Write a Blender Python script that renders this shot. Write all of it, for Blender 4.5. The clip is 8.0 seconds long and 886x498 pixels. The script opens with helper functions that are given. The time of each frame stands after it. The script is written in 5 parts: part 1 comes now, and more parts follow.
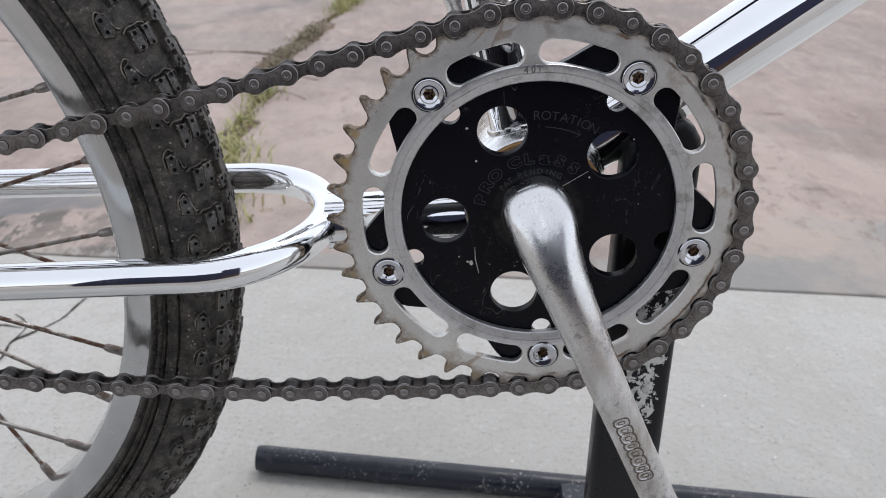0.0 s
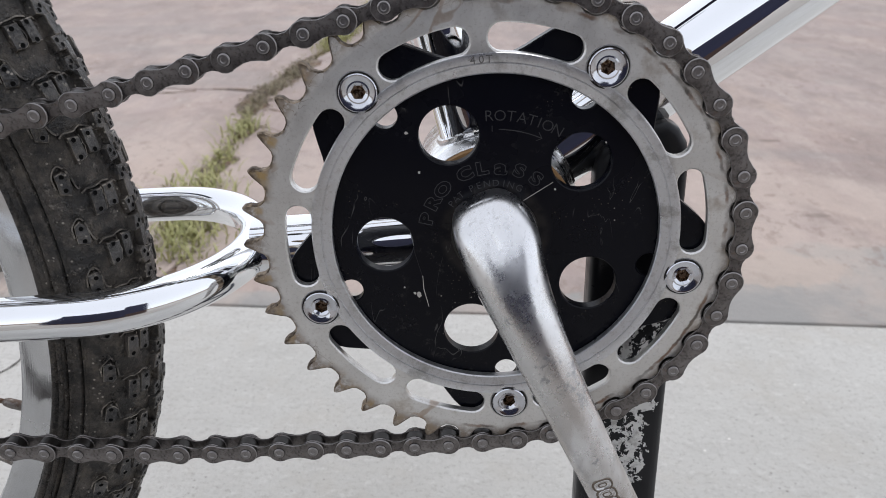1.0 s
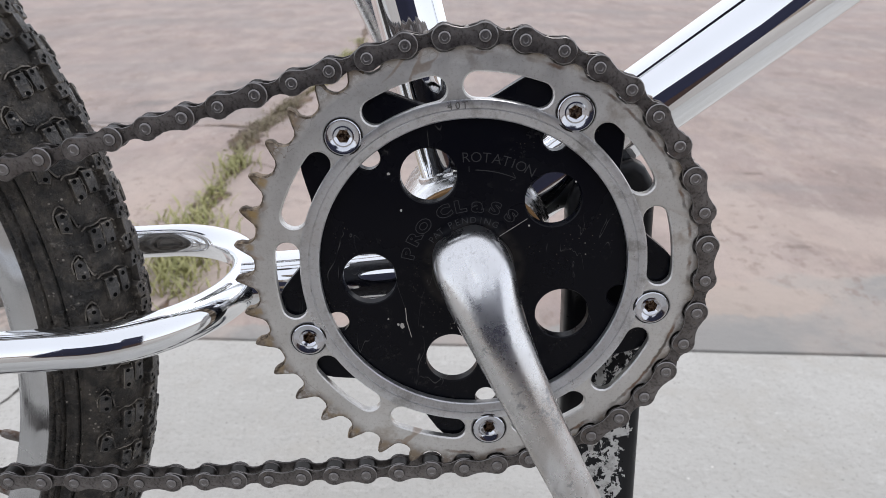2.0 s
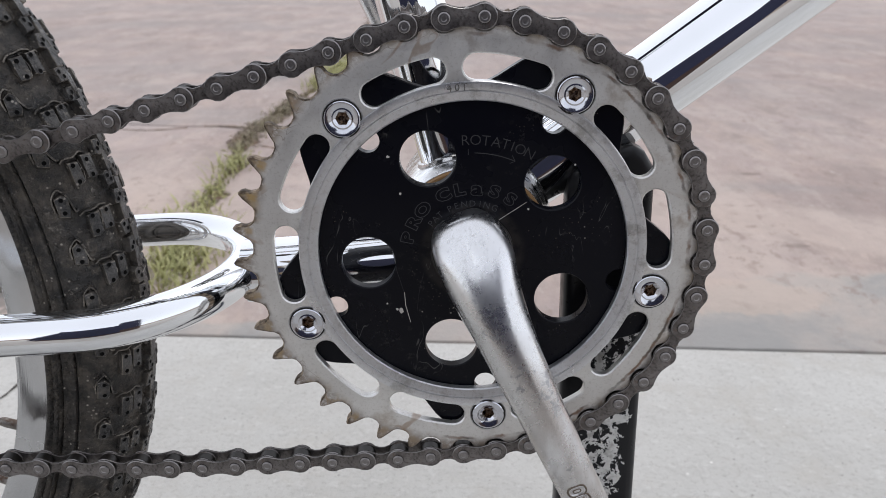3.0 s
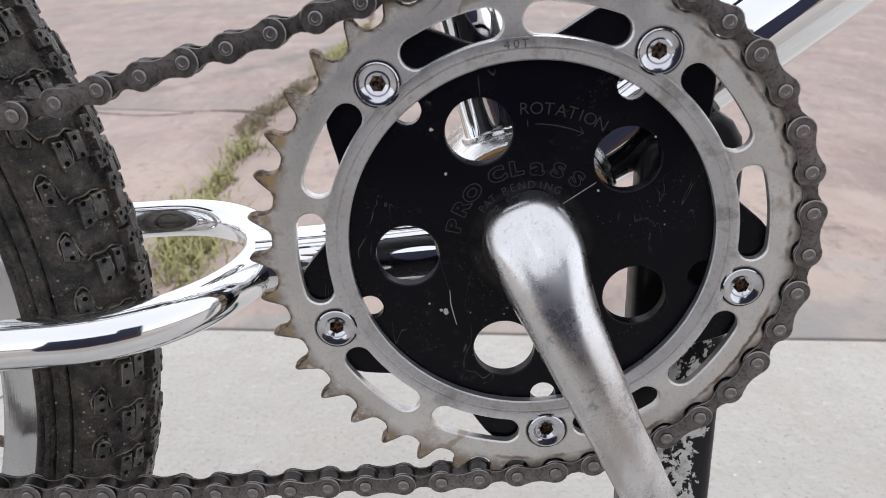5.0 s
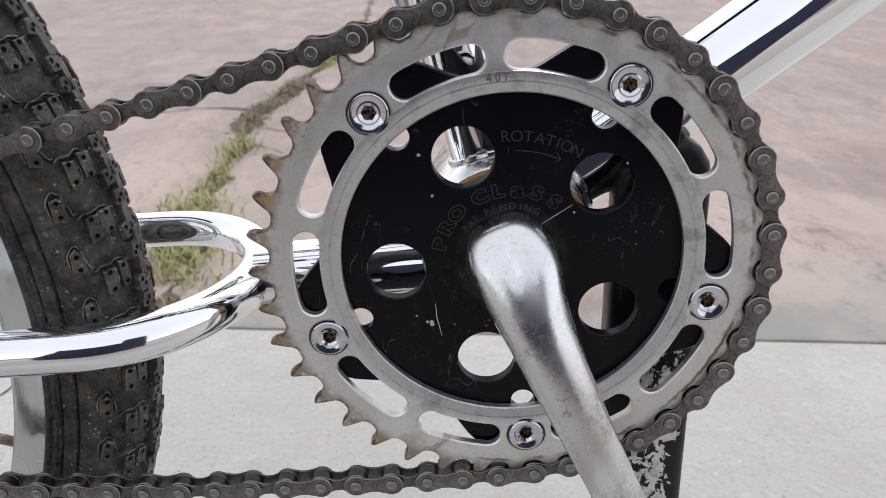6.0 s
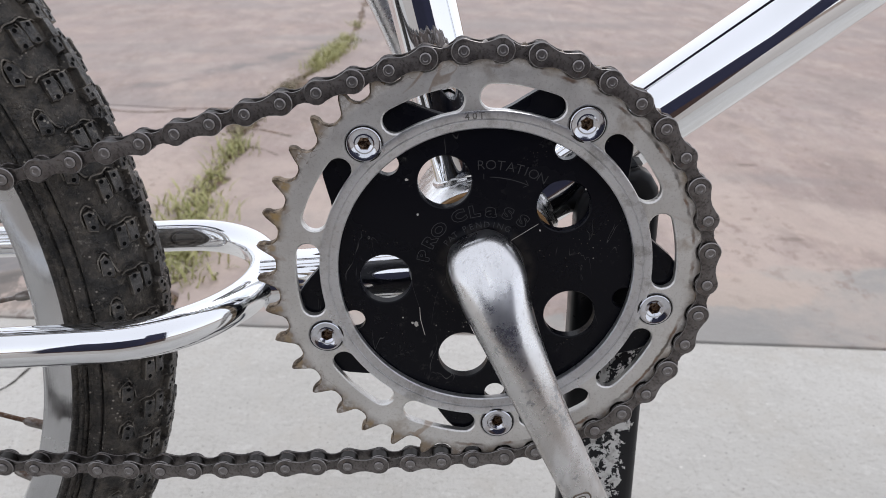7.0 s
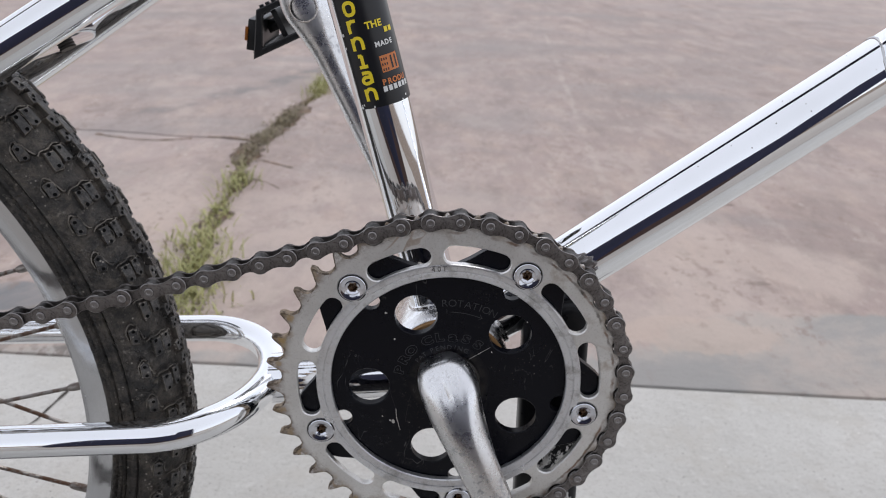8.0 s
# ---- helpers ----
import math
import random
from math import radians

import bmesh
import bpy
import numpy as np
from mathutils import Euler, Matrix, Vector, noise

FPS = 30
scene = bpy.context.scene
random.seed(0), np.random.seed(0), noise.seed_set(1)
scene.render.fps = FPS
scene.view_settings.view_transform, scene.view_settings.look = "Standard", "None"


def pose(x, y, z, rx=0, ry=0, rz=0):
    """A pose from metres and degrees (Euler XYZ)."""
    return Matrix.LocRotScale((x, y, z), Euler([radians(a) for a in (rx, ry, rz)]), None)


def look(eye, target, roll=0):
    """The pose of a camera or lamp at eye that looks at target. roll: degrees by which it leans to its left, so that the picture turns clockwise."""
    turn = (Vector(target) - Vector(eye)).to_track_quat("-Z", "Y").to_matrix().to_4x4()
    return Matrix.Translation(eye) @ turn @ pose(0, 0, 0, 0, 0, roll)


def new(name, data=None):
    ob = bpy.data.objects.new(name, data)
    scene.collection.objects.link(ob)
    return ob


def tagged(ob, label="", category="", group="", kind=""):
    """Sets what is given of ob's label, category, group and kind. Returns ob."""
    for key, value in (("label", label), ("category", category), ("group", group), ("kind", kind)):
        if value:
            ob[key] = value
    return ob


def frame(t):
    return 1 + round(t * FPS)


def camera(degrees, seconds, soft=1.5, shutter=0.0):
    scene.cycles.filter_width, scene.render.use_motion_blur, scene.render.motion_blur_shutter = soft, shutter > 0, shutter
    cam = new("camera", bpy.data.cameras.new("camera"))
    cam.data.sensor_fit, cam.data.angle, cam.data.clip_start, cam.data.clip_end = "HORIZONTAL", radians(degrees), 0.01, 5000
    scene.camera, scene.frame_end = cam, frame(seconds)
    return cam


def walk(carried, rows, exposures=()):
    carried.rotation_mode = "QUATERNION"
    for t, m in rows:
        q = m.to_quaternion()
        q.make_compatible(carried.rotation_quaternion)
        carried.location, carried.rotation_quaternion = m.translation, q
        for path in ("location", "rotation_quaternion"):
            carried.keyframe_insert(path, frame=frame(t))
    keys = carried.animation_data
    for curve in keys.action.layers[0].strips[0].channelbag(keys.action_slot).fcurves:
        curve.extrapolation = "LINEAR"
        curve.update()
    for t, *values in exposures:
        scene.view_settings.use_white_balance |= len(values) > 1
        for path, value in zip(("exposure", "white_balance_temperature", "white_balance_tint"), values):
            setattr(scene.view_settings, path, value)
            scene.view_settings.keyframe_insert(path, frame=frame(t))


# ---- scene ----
cam = camera(58.27, 8.0, soft=0.4)
PATH = [
    (0, (-0.03459, -0.28675, 0.40628), (-0.05044, 1.49899, -0.49422), 1.622),
    (0.5, (-0.01989, -0.25749, 0.38468), (-0.04018, 1.54761, -0.47624), 1.103),
    (1, (-0.01476, -0.24195, 0.38039), (-0.0337, 1.58574, -0.43151), 0.523),
    (1.5, (-0.01074, -0.25099, 0.38824), (-0.01573, 1.59946, -0.37058), 0.333),
    (3, (-0.01092, -0.2584, 0.38015), (-0.00713, 1.60517, -0.34586), 0.473),
    (3.5, (-0.01238, -0.25779, 0.37723), (-0.00753, 1.60487, -0.35111), 0.490),
    (4, (-0.01282, -0.2474, 0.37334), (-0.01095, 1.6148, -0.35618), 0.364),
    (4.5, (-0.01675, -0.2331, 0.36227), (-0.01522, 1.62316, -0.38225), 0.279),
    (5, (-0.02425, -0.21722, 0.3659), (-0.04064, 1.6318, -0.39622), -0.322),
    (5.2, (-0.02152, -0.21792, 0.37093), (-0.05739, 1.62916, -0.39525), -0.877),
    (6.5, (-0.02122, -0.2443, 0.38221), (-0.00173, 1.59934, -0.39278), 1.015),
    (7, (-0.01888, -0.2646, 0.39801), (0.00169, 1.57875, -0.37765), 1.358),
    (7.5, (-0.0138, -0.28954, 0.43478), (0.00696, 1.55315, -0.34244), 1.821),
    (8, (-0.00913, -0.31376, 0.47552), (0.01507, 1.53268, -0.29264), 2.306),
]
# the film's camera brightens and warms its picture a little as the dark disc fills it
LIGHTING = [(0, -0.02, 6490, 11), (0.5, 0.03, 6510, 11), (1.5, 0.04, 6530, 11.5), (3, 0.04, 6530, 11.5), (4, 0.07, 6560, 12), (4.5, 0.09, 6610, 12.5),
            (5, 0.17, 6690, 13), (5.2, 0.17, 6690, 13), (6.5, 0.07, 6610, 12.5), (7.5, -0.04, 6550, 12), (8, -0.10, 6530, 12.5)]
walk(cam, [(t, look(eye, target, roll)) for t, eye, target, roll in PATH], LIGHTING)
cam.data.dof.use_dof = True
cam.data.dof.focus_distance = 0.285
cam.data.dof.aperture_fstop = 24.0

# ---- world and light ----
world = bpy.data.worlds.new("overcast_sky")
scene.world = world
world.use_nodes = True
wn, wl = world.node_tree.nodes, world.node_tree.links
sky = wn.new("ShaderNodeTexSky")
sky.sky_type = "NISHITA"
sky.sun_disc = False
sky.sun_elevation, sky.sun_rotation = radians(58), radians(20)
hsv = wn.new("ShaderNodeHueSaturation")
hsv.inputs["Saturation"].default_value = 0.35
mixw = wn.new("ShaderNodeMix")
mixw.data_type = "RGBA"
mixw.inputs[0].default_value = 0.55
mixw.inputs[7].default_value = (8.6, 9.05, 9.9, 1)
wl.new(sky.outputs[0], hsv.inputs["Color"])
wl.new(hsv.outputs[0], mixw.inputs[6])
wl.new(mixw.outputs[2], wn["Background"].inputs[0])
wn["Background"].inputs[1].default_value = 0.147

sun_data = bpy.data.lights.new("sun", "SUN")
sun_data.energy, sun_data.angle, sun_data.color = 0.97, radians(25), (1.0, 0.98, 0.95)
sun = new("sun", sun_data)
sun.matrix_world = look((0.6, 1.2, 3.0), (0, 0, 0))


# ---- materials ----
PITCH, TEETH, PIN_PHASE = 0.0127, 40, -1.4      # chain pitch, teeth of the ring, degrees of its first gap


def principled(name, color, rough=0.5, metal=0.0, **more):
    m = bpy.data.materials.new(name)
    m.use_nodes = True
    b = m.node_tree.nodes["Principled BSDF"]
    b.inputs["Base Color"].default_value = (*color, 1)
    b.inputs["Roughness"].default_value = rough
    b.inputs["Metallic"].default_value = metal
    for k, v in more.items():
        b.inputs[k.replace("_", " ")].default_value = v
    return m


class Nodes:
    """Short hand for building a node tree on a principled material."""
    def __init__(self, m, coord="Object"):
        self.m, self.t = m, m.node_tree
        self.n, self.l = self.t.nodes, self.t.links
        self.b = self.n["Principled BSDF"]
        self.co = self.n.new("ShaderNodeTexCoord").outputs[coord]

    def put(self, value, socket):
        if isinstance(value, (int, float)):
            socket.default_value = value
        elif isinstance(value, tuple):
            socket.default_value = (*value, 1) if len(socket.default_value) == 4 and len(value) == 3 else value
        else:
            self.l.new(value, socket)

    def noise(self, scale, detail=4, rough=0.55, vec=None, distort=0.0):
        n = self.n.new("ShaderNodeTexNoise")
        n.inputs["Scale"].default_value, n.inputs["Detail"].default_value = scale, detail
        n.inputs["Roughness"].default_value, n.inputs["Distortion"].default_value = rough, distort
        self.l.new(vec or self.co, n.inputs["Vector"])
        return n.outputs["Fac"]

    def voronoi(self, scale, vec=None, feature="F1"):
        n = self.n.new("ShaderNodeTexVoronoi")
        n.feature = feature
        n.inputs["Scale"].default_value = scale
        self.l.new(vec or self.co, n.inputs["Vector"])
        return n.outputs["Distance"]

    def ramp(self, value, a, b, lo=0.0, hi=1.0):
        n = self.n.new("ShaderNodeMapRange")
        n.interpolation_type = "SMOOTHSTEP"
        self.put(value, n.inputs["Value"])
        for k, v in (("From Min", a), ("From Max", b), ("To Min", lo), ("To Max", hi)):
            self.put(v, n.inputs[k])
        return n.outputs["Result"]

    def math(self, op, a, b=0.0, c=0.0):
        n = self.n.new("ShaderNodeMath")
        n.operation = op
        for v, s in zip((a, b, c), n.inputs):
            self.put(v, s)
        return n.outputs[0]

    def mix(self, fac, a, b):
        n = self.n.new("ShaderNodeMix")
        n.data_type = "RGBA"
        self.put(fac, n.inputs[0]), self.put(a, n.inputs[6]), self.put(b, n.inputs[7])
        return n.outputs[2]

    def scaled(self, sx, sy, sz, vec=None):
        n = self.n.new("ShaderNodeMapping")
        n.inputs["Scale"].default_value = (sx, sy, sz)
        self.l.new(vec or self.co, n.inputs["Vector"])
        return n.outputs[0]

    def axis(self, i, vec=None):
        n = self.n.new("ShaderNodeSeparateXYZ")
        self.l.new(vec or self.co, n.inputs[0])
        return n.outputs[i]

    def blob(self, cx, cy, rx, ry, wobble=None):
        """1 inside an uneven patch of the plan, 0 outside."""
        dx = self.math("DIVIDE", self.math("SUBTRACT", self.axis(0), cx), rx)
        dy = self.math("DIVIDE", self.math("SUBTRACT", self.axis(1), cy), ry)
        d = self.math("SQRT", self.math("ADD", self.math("MULTIPLY", dx, dx), self.math("MULTIPLY", dy, dy)))
        if wobble is not None:
            d = self.math("ADD", d, self.math("MULTIPLY_ADD", wobble, 1.6, -0.8))
        return self.ramp(d, 0.82, 1.06, 1.0, 0.0)

    def bump(self, height, strength, dist=0.001):
        n = self.n.new("ShaderNodeBump")
        n.inputs["Strength"].default_value, n.inputs["Distance"].default_value = strength, dist
        self.l.new(height, n.inputs["Height"])
        self.l.new(n.outputs[0], self.b.inputs["Normal"])

    def color(self, v):
        self.put(v, self.b.inputs["Base Color"])

    def rough(self, v):
        self.put(v, self.b.inputs["Roughness"])

    def metal(self, v):
        self.put(v, self.b.inputs["Metallic"])


def m_concrete_near(name, tan):
    k = Nodes(principled(name, (0.5, 0.48, 0.45), 0.9))
    c = k.mix(k.ramp(k.noise(2.2, 5), 0.3, 0.7), (0.455, 0.443, 0.415), (0.555, 0.542, 0.513))
    c = k.mix(k.math("MULTIPLY", k.ramp(k.noise(38, 5, 0.75), 0.44, 0.68), 0.45), c, (0.41, 0.395, 0.37))
    c = k.mix(k.math("MULTIPLY", k.ramp(k.noise(230, 5, 0.8), 0.5, 0.68), 0.7), c, (0.32, 0.30, 0.275))
    c = k.mix(k.math("MULTIPLY", k.ramp(k.noise(13, 6, 0.72), 0.48, 0.66), 0.4), c, (0.44, 0.41, 0.365))
    c = k.mix(k.math("MULTIPLY", k.ramp(k.noise(75, 5, 0.75), 0.54, 0.66), 0.35), c, (0.64, 0.63, 0.60))
    c = k.mix(k.math("MULTIPLY", k.ramp(k.voronoi(130), 0.17, 0.06), k.ramp(k.noise(25), 0.5, 0.62)), c, (0.24, 0.225, 0.21))
    c = k.mix(k.math("MULTIPLY", k.ramp(k.voronoi(64), 0.10, 0.04), k.ramp(k.noise(17), 0.52, 0.64)), c, (0.74, 0.72, 0.68))
    c = k.mix(tan, c, (0.36, 0.315, 0.275))
    k.color(c)
    k.bump(k.math("ADD", k.noise(180, 5, 0.7), k.noise(30, 3)), 0.5, 0.002)
    return k.m


def m_concrete_far():
    k = Nodes(principled("pink_concrete", (0.45, 0.37, 0.32), 0.88))
    warp = k.noise(5.5, 5, 0.65)
    drawn = k.scaled(1.0, 0.42, 1.0)
    c = k.mix(k.ramp(k.noise(1.6, 6, 0.62), 0.3, 0.68), (0.385, 0.298, 0.270), (0.452, 0.366, 0.338))
    streak = k.noise(2.0, 6, 0.68, k.scaled(1.0, 0.8, 1), 0.4)
    c = k.mix(k.math("MULTIPLY", k.ramp(streak, 0.48, 0.72), 0.8), c, (0.32, 0.275, 0.255))
    c = k.mix(k.math("MULTIPLY", k.ramp(k.noise(9, 7, 0.74, drawn), 0.45, 0.68), 0.55), c, (0.55, 0.425, 0.355))
    c = k.mix(k.math("MULTIPLY", k.ramp(k.noise(3.2, 4, 0.6, k.scaled(1.0, 0.55, 1)), 0.5, 0.68), 0.55), c, (0.33, 0.27, 0.245))
    c = k.mix(k.math("MULTIPLY", k.ramp(k.noise(24, 5, 0.72, drawn), 0.48, 0.7), 0.6), c, (0.34, 0.285, 0.255))
    c = k.mix(k.math("MULTIPLY", k.ramp(k.noise(90, 4, 0.75, drawn), 0.5, 0.75), 0.5), c, (0.30, 0.25, 0.22))
    c = k.mix(k.math("MULTIPLY", k.ramp(k.noise(50, 4, 0.7, drawn), 0.58, 0.74), 0.5), c, (0.62, 0.55, 0.50))
    mottle = k.noise(8, 7, 0.76, k.scaled(1.0, 0.42, 1), 0.1)
    c = k.mix(k.math("MULTIPLY", k.ramp(mottle, 0.5, 0.6), 0.6), c, (0.52, 0.43, 0.385))
    c = k.mix(k.math("MULTIPLY", k.ramp(mottle, 0.47, 0.38), 0.6), c, (0.29, 0.235, 0.21))
    # grey worn areas along the joint, and a patched, flaking spot
    ragged = k.math("ADD", k.math("MULTIPLY", warp, 0.6), k.math("MULTIPLY", k.noise(28, 5, 0.72, drawn), 0.4))
    grey = k.math("ADD", k.blob(0.44, 0.50, 0.26, 0.13, ragged), k.blob(0.02, 0.47, 0.75, 0.04, warp))
    grey = k.math("ADD", grey, k.blob(0.57, 0.60, 0.12, 0.055, ragged))
    c = k.mix(k.math("MULTIPLY", k.math("MINIMUM", grey, 1.0), 0.92), c, (0.345, 0.34, 0.325))
    c = k.mix(k.math("MULTIPLY", k.blob(0.33, 0.58, 0.13, 0.05, k.noise(22, 6, 0.75, drawn)), 0.55), c, (0.53, 0.41, 0.335))
    flake = k.math("MULTIPLY", k.blob(-0.54, 0.53, 0.17, 0.075, warp), k.ramp(k.noise(34, 5, 0.75, drawn), 0.47, 0.54))
    c = k.mix(flake, c, (0.15, 0.14, 0.13))
    c = k.mix(k.blob(-0.62, 0.625, 0.14, 0.05, k.noise(9, 3)), c, (0.21, 0.21, 0.215))
    tyre_mark = k.math("MULTIPLY", k.ramp(k.noise(1.5, 5, 0.6, k.scaled(0.7, 1.8, 1), 0.6), 0.5, 0.68), 0.55)
    c = k.mix(tyre_mark, c, (0.30, 0.28, 0.27))
    dark_spot = k.math("MAXIMUM", k.blob(0.535, 1.10, 0.020, 0.006, k.noise(60, 3)), k.blob(0.47, 0.745, 0.022, 0.007, k.noise(60, 3)))
    c = k.mix(k.math("MULTIPLY", dark_spot, 0.75), c, (0.17, 0.13, 0.11))
    # paler patches towards the joint (dry is only their mask), greyer ones farther off
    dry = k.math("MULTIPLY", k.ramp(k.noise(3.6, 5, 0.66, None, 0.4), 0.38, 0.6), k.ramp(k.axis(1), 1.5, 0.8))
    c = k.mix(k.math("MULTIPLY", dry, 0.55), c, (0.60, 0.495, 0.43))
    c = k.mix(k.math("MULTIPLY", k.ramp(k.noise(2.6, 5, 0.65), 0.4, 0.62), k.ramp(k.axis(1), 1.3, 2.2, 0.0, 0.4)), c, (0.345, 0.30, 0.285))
    # an old dark drag mark and a pale scored line
    def along(x0, y0, x1, y1, wide, ragged):
        ln = math.hypot(x1 - x0, y1 - y0)
        nx, ny = -(y1 - y0) / ln, (x1 - x0) / ln
        d = k.math("ADD", k.math("MULTIPLY", k.math("SUBTRACT", k.axis(0), x0), nx), k.math("MULTIPLY", k.math("SUBTRACT", k.axis(1), y0), ny))
        d = k.math("ABSOLUTE", k.math("ADD", d, k.math("MULTIPLY_ADD", warp, ragged, -ragged / 2)))
        return k.math("MULTIPLY", k.ramp(d, wide, wide * 0.3), k.math("MULTIPLY", k.ramp(k.axis(1), y0 - 0.05, y0 + 0.1), k.ramp(k.axis(1), y1 + 0.05, y1 - 0.1)))
    drag = k.math("MULTIPLY", along(-0.76, 1.62, -0.30, 2.5, 0.055, 0.12), k.ramp(k.noise(7, 4, 0.65), 0.35, 0.6))
    c = k.mix(k.math("MULTIPLY", drag, 0.75), c, (0.21, 0.20, 0.195))
    scored = k.math("MULTIPLY", along(0.31, 0.95, 0.475, 3.5, 0.012, 0.02), k.ramp(k.noise(12, 3), 0.38, 0.6))
    c = k.mix(k.math("MULTIPLY", scored, 0.35), c, (0.60, 0.52, 0.47))
    # fine brown scuffing where the surface has broken up
    scuff = k.math("MULTIPLY", k.ramp(k.noise(46, 6, 0.78, k.scaled(1.0, 0.6, 1)), 0.52, 0.62), k.ramp(k.noise(5, 4, 0.6, drawn), 0.45, 0.6))
    c = k.mix(k.math("MULTIPLY", scuff, 0.55), c, (0.27, 0.20, 0.165))
    c = k.mix(0.08, c, (0.10, 0.09, 0.085))
    k.color(c)
    k.bump(k.math("ADD", k.noise(120, 5, 0.7), k.noise(14, 4)), 0.45, 0.003)
    return k.m


def m_soil():
    k = Nodes(principled("dark_soil", (0.1, 0.08, 0.06), 0.95))
    c = k.mix(k.ramp(k.noise(60, 4), 0.35, 0.65), (0.12, 0.092, 0.072), (0.27, 0.215, 0.17))
    k.color(k.mix(k.math("MULTIPLY", k.ramp(k.noise(22, 4, 0.7), 0.45, 0.6), 0.75), c, (0.16, 0.09, 0.05)))
    k.bump(k.noise(150, 4), 0.8, 0.004)
    return k.m


def m_grass():
    k = Nodes(principled("grass", (0.1, 0.12, 0.03), 0.6))
    g = k.n.new("ShaderNodeNewGeometry").outputs["Random Per Island"]
    fresh = k.mix(g, (0.24, 0.255, 0.085), (0.47, 0.44, 0.20))
    dry = k.mix(g, (0.17, 0.145, 0.085), (0.30, 0.25, 0.16))
    k.color(k.mix(k.math("MULTIPLY", k.ramp(k.axis(1), 1.12, 1.3), k.ramp(k.axis(1), 2.0, 1.75)), fresh, dry))
    return k.m


def m_chrome():
    k = Nodes(principled("chrome", (0.72, 0.73, 0.75), 0.045, 1.0))
    k.rough(k.ramp(k.noise(28, 5, 0.65), 0.4, 0.8, 0.03, 0.13))
    pit = k.math("MULTIPLY", k.ramp(k.voronoi(240), 0.09, 0.04), k.ramp(k.noise(22), 0.56, 0.66))
    c = k.mix(k.ramp(k.noise(9, 4), 0.35, 0.7), (0.95, 0.965, 0.985), (0.86, 0.87, 0.88))
    k.color(k.mix(pit, c, (0.12, 0.1, 0.09)))
    return k.m


def m_dull_plate():
    k = Nodes(principled("dull_plating", (0.8, 0.8, 0.8), 0.25, 1.0))
    k.color(k.mix(k.ramp(k.noise(120, 5, 0.7), 0.4, 0.65), (0.90, 0.905, 0.915), (0.66, 0.65, 0.64)))
    k.rough(k.ramp(k.noise(90, 5, 0.7), 0.35, 0.7, 0.16, 0.38))
    k.bump(k.noise(160, 4, 0.7), 0.25, 0.0012)
    return k.m


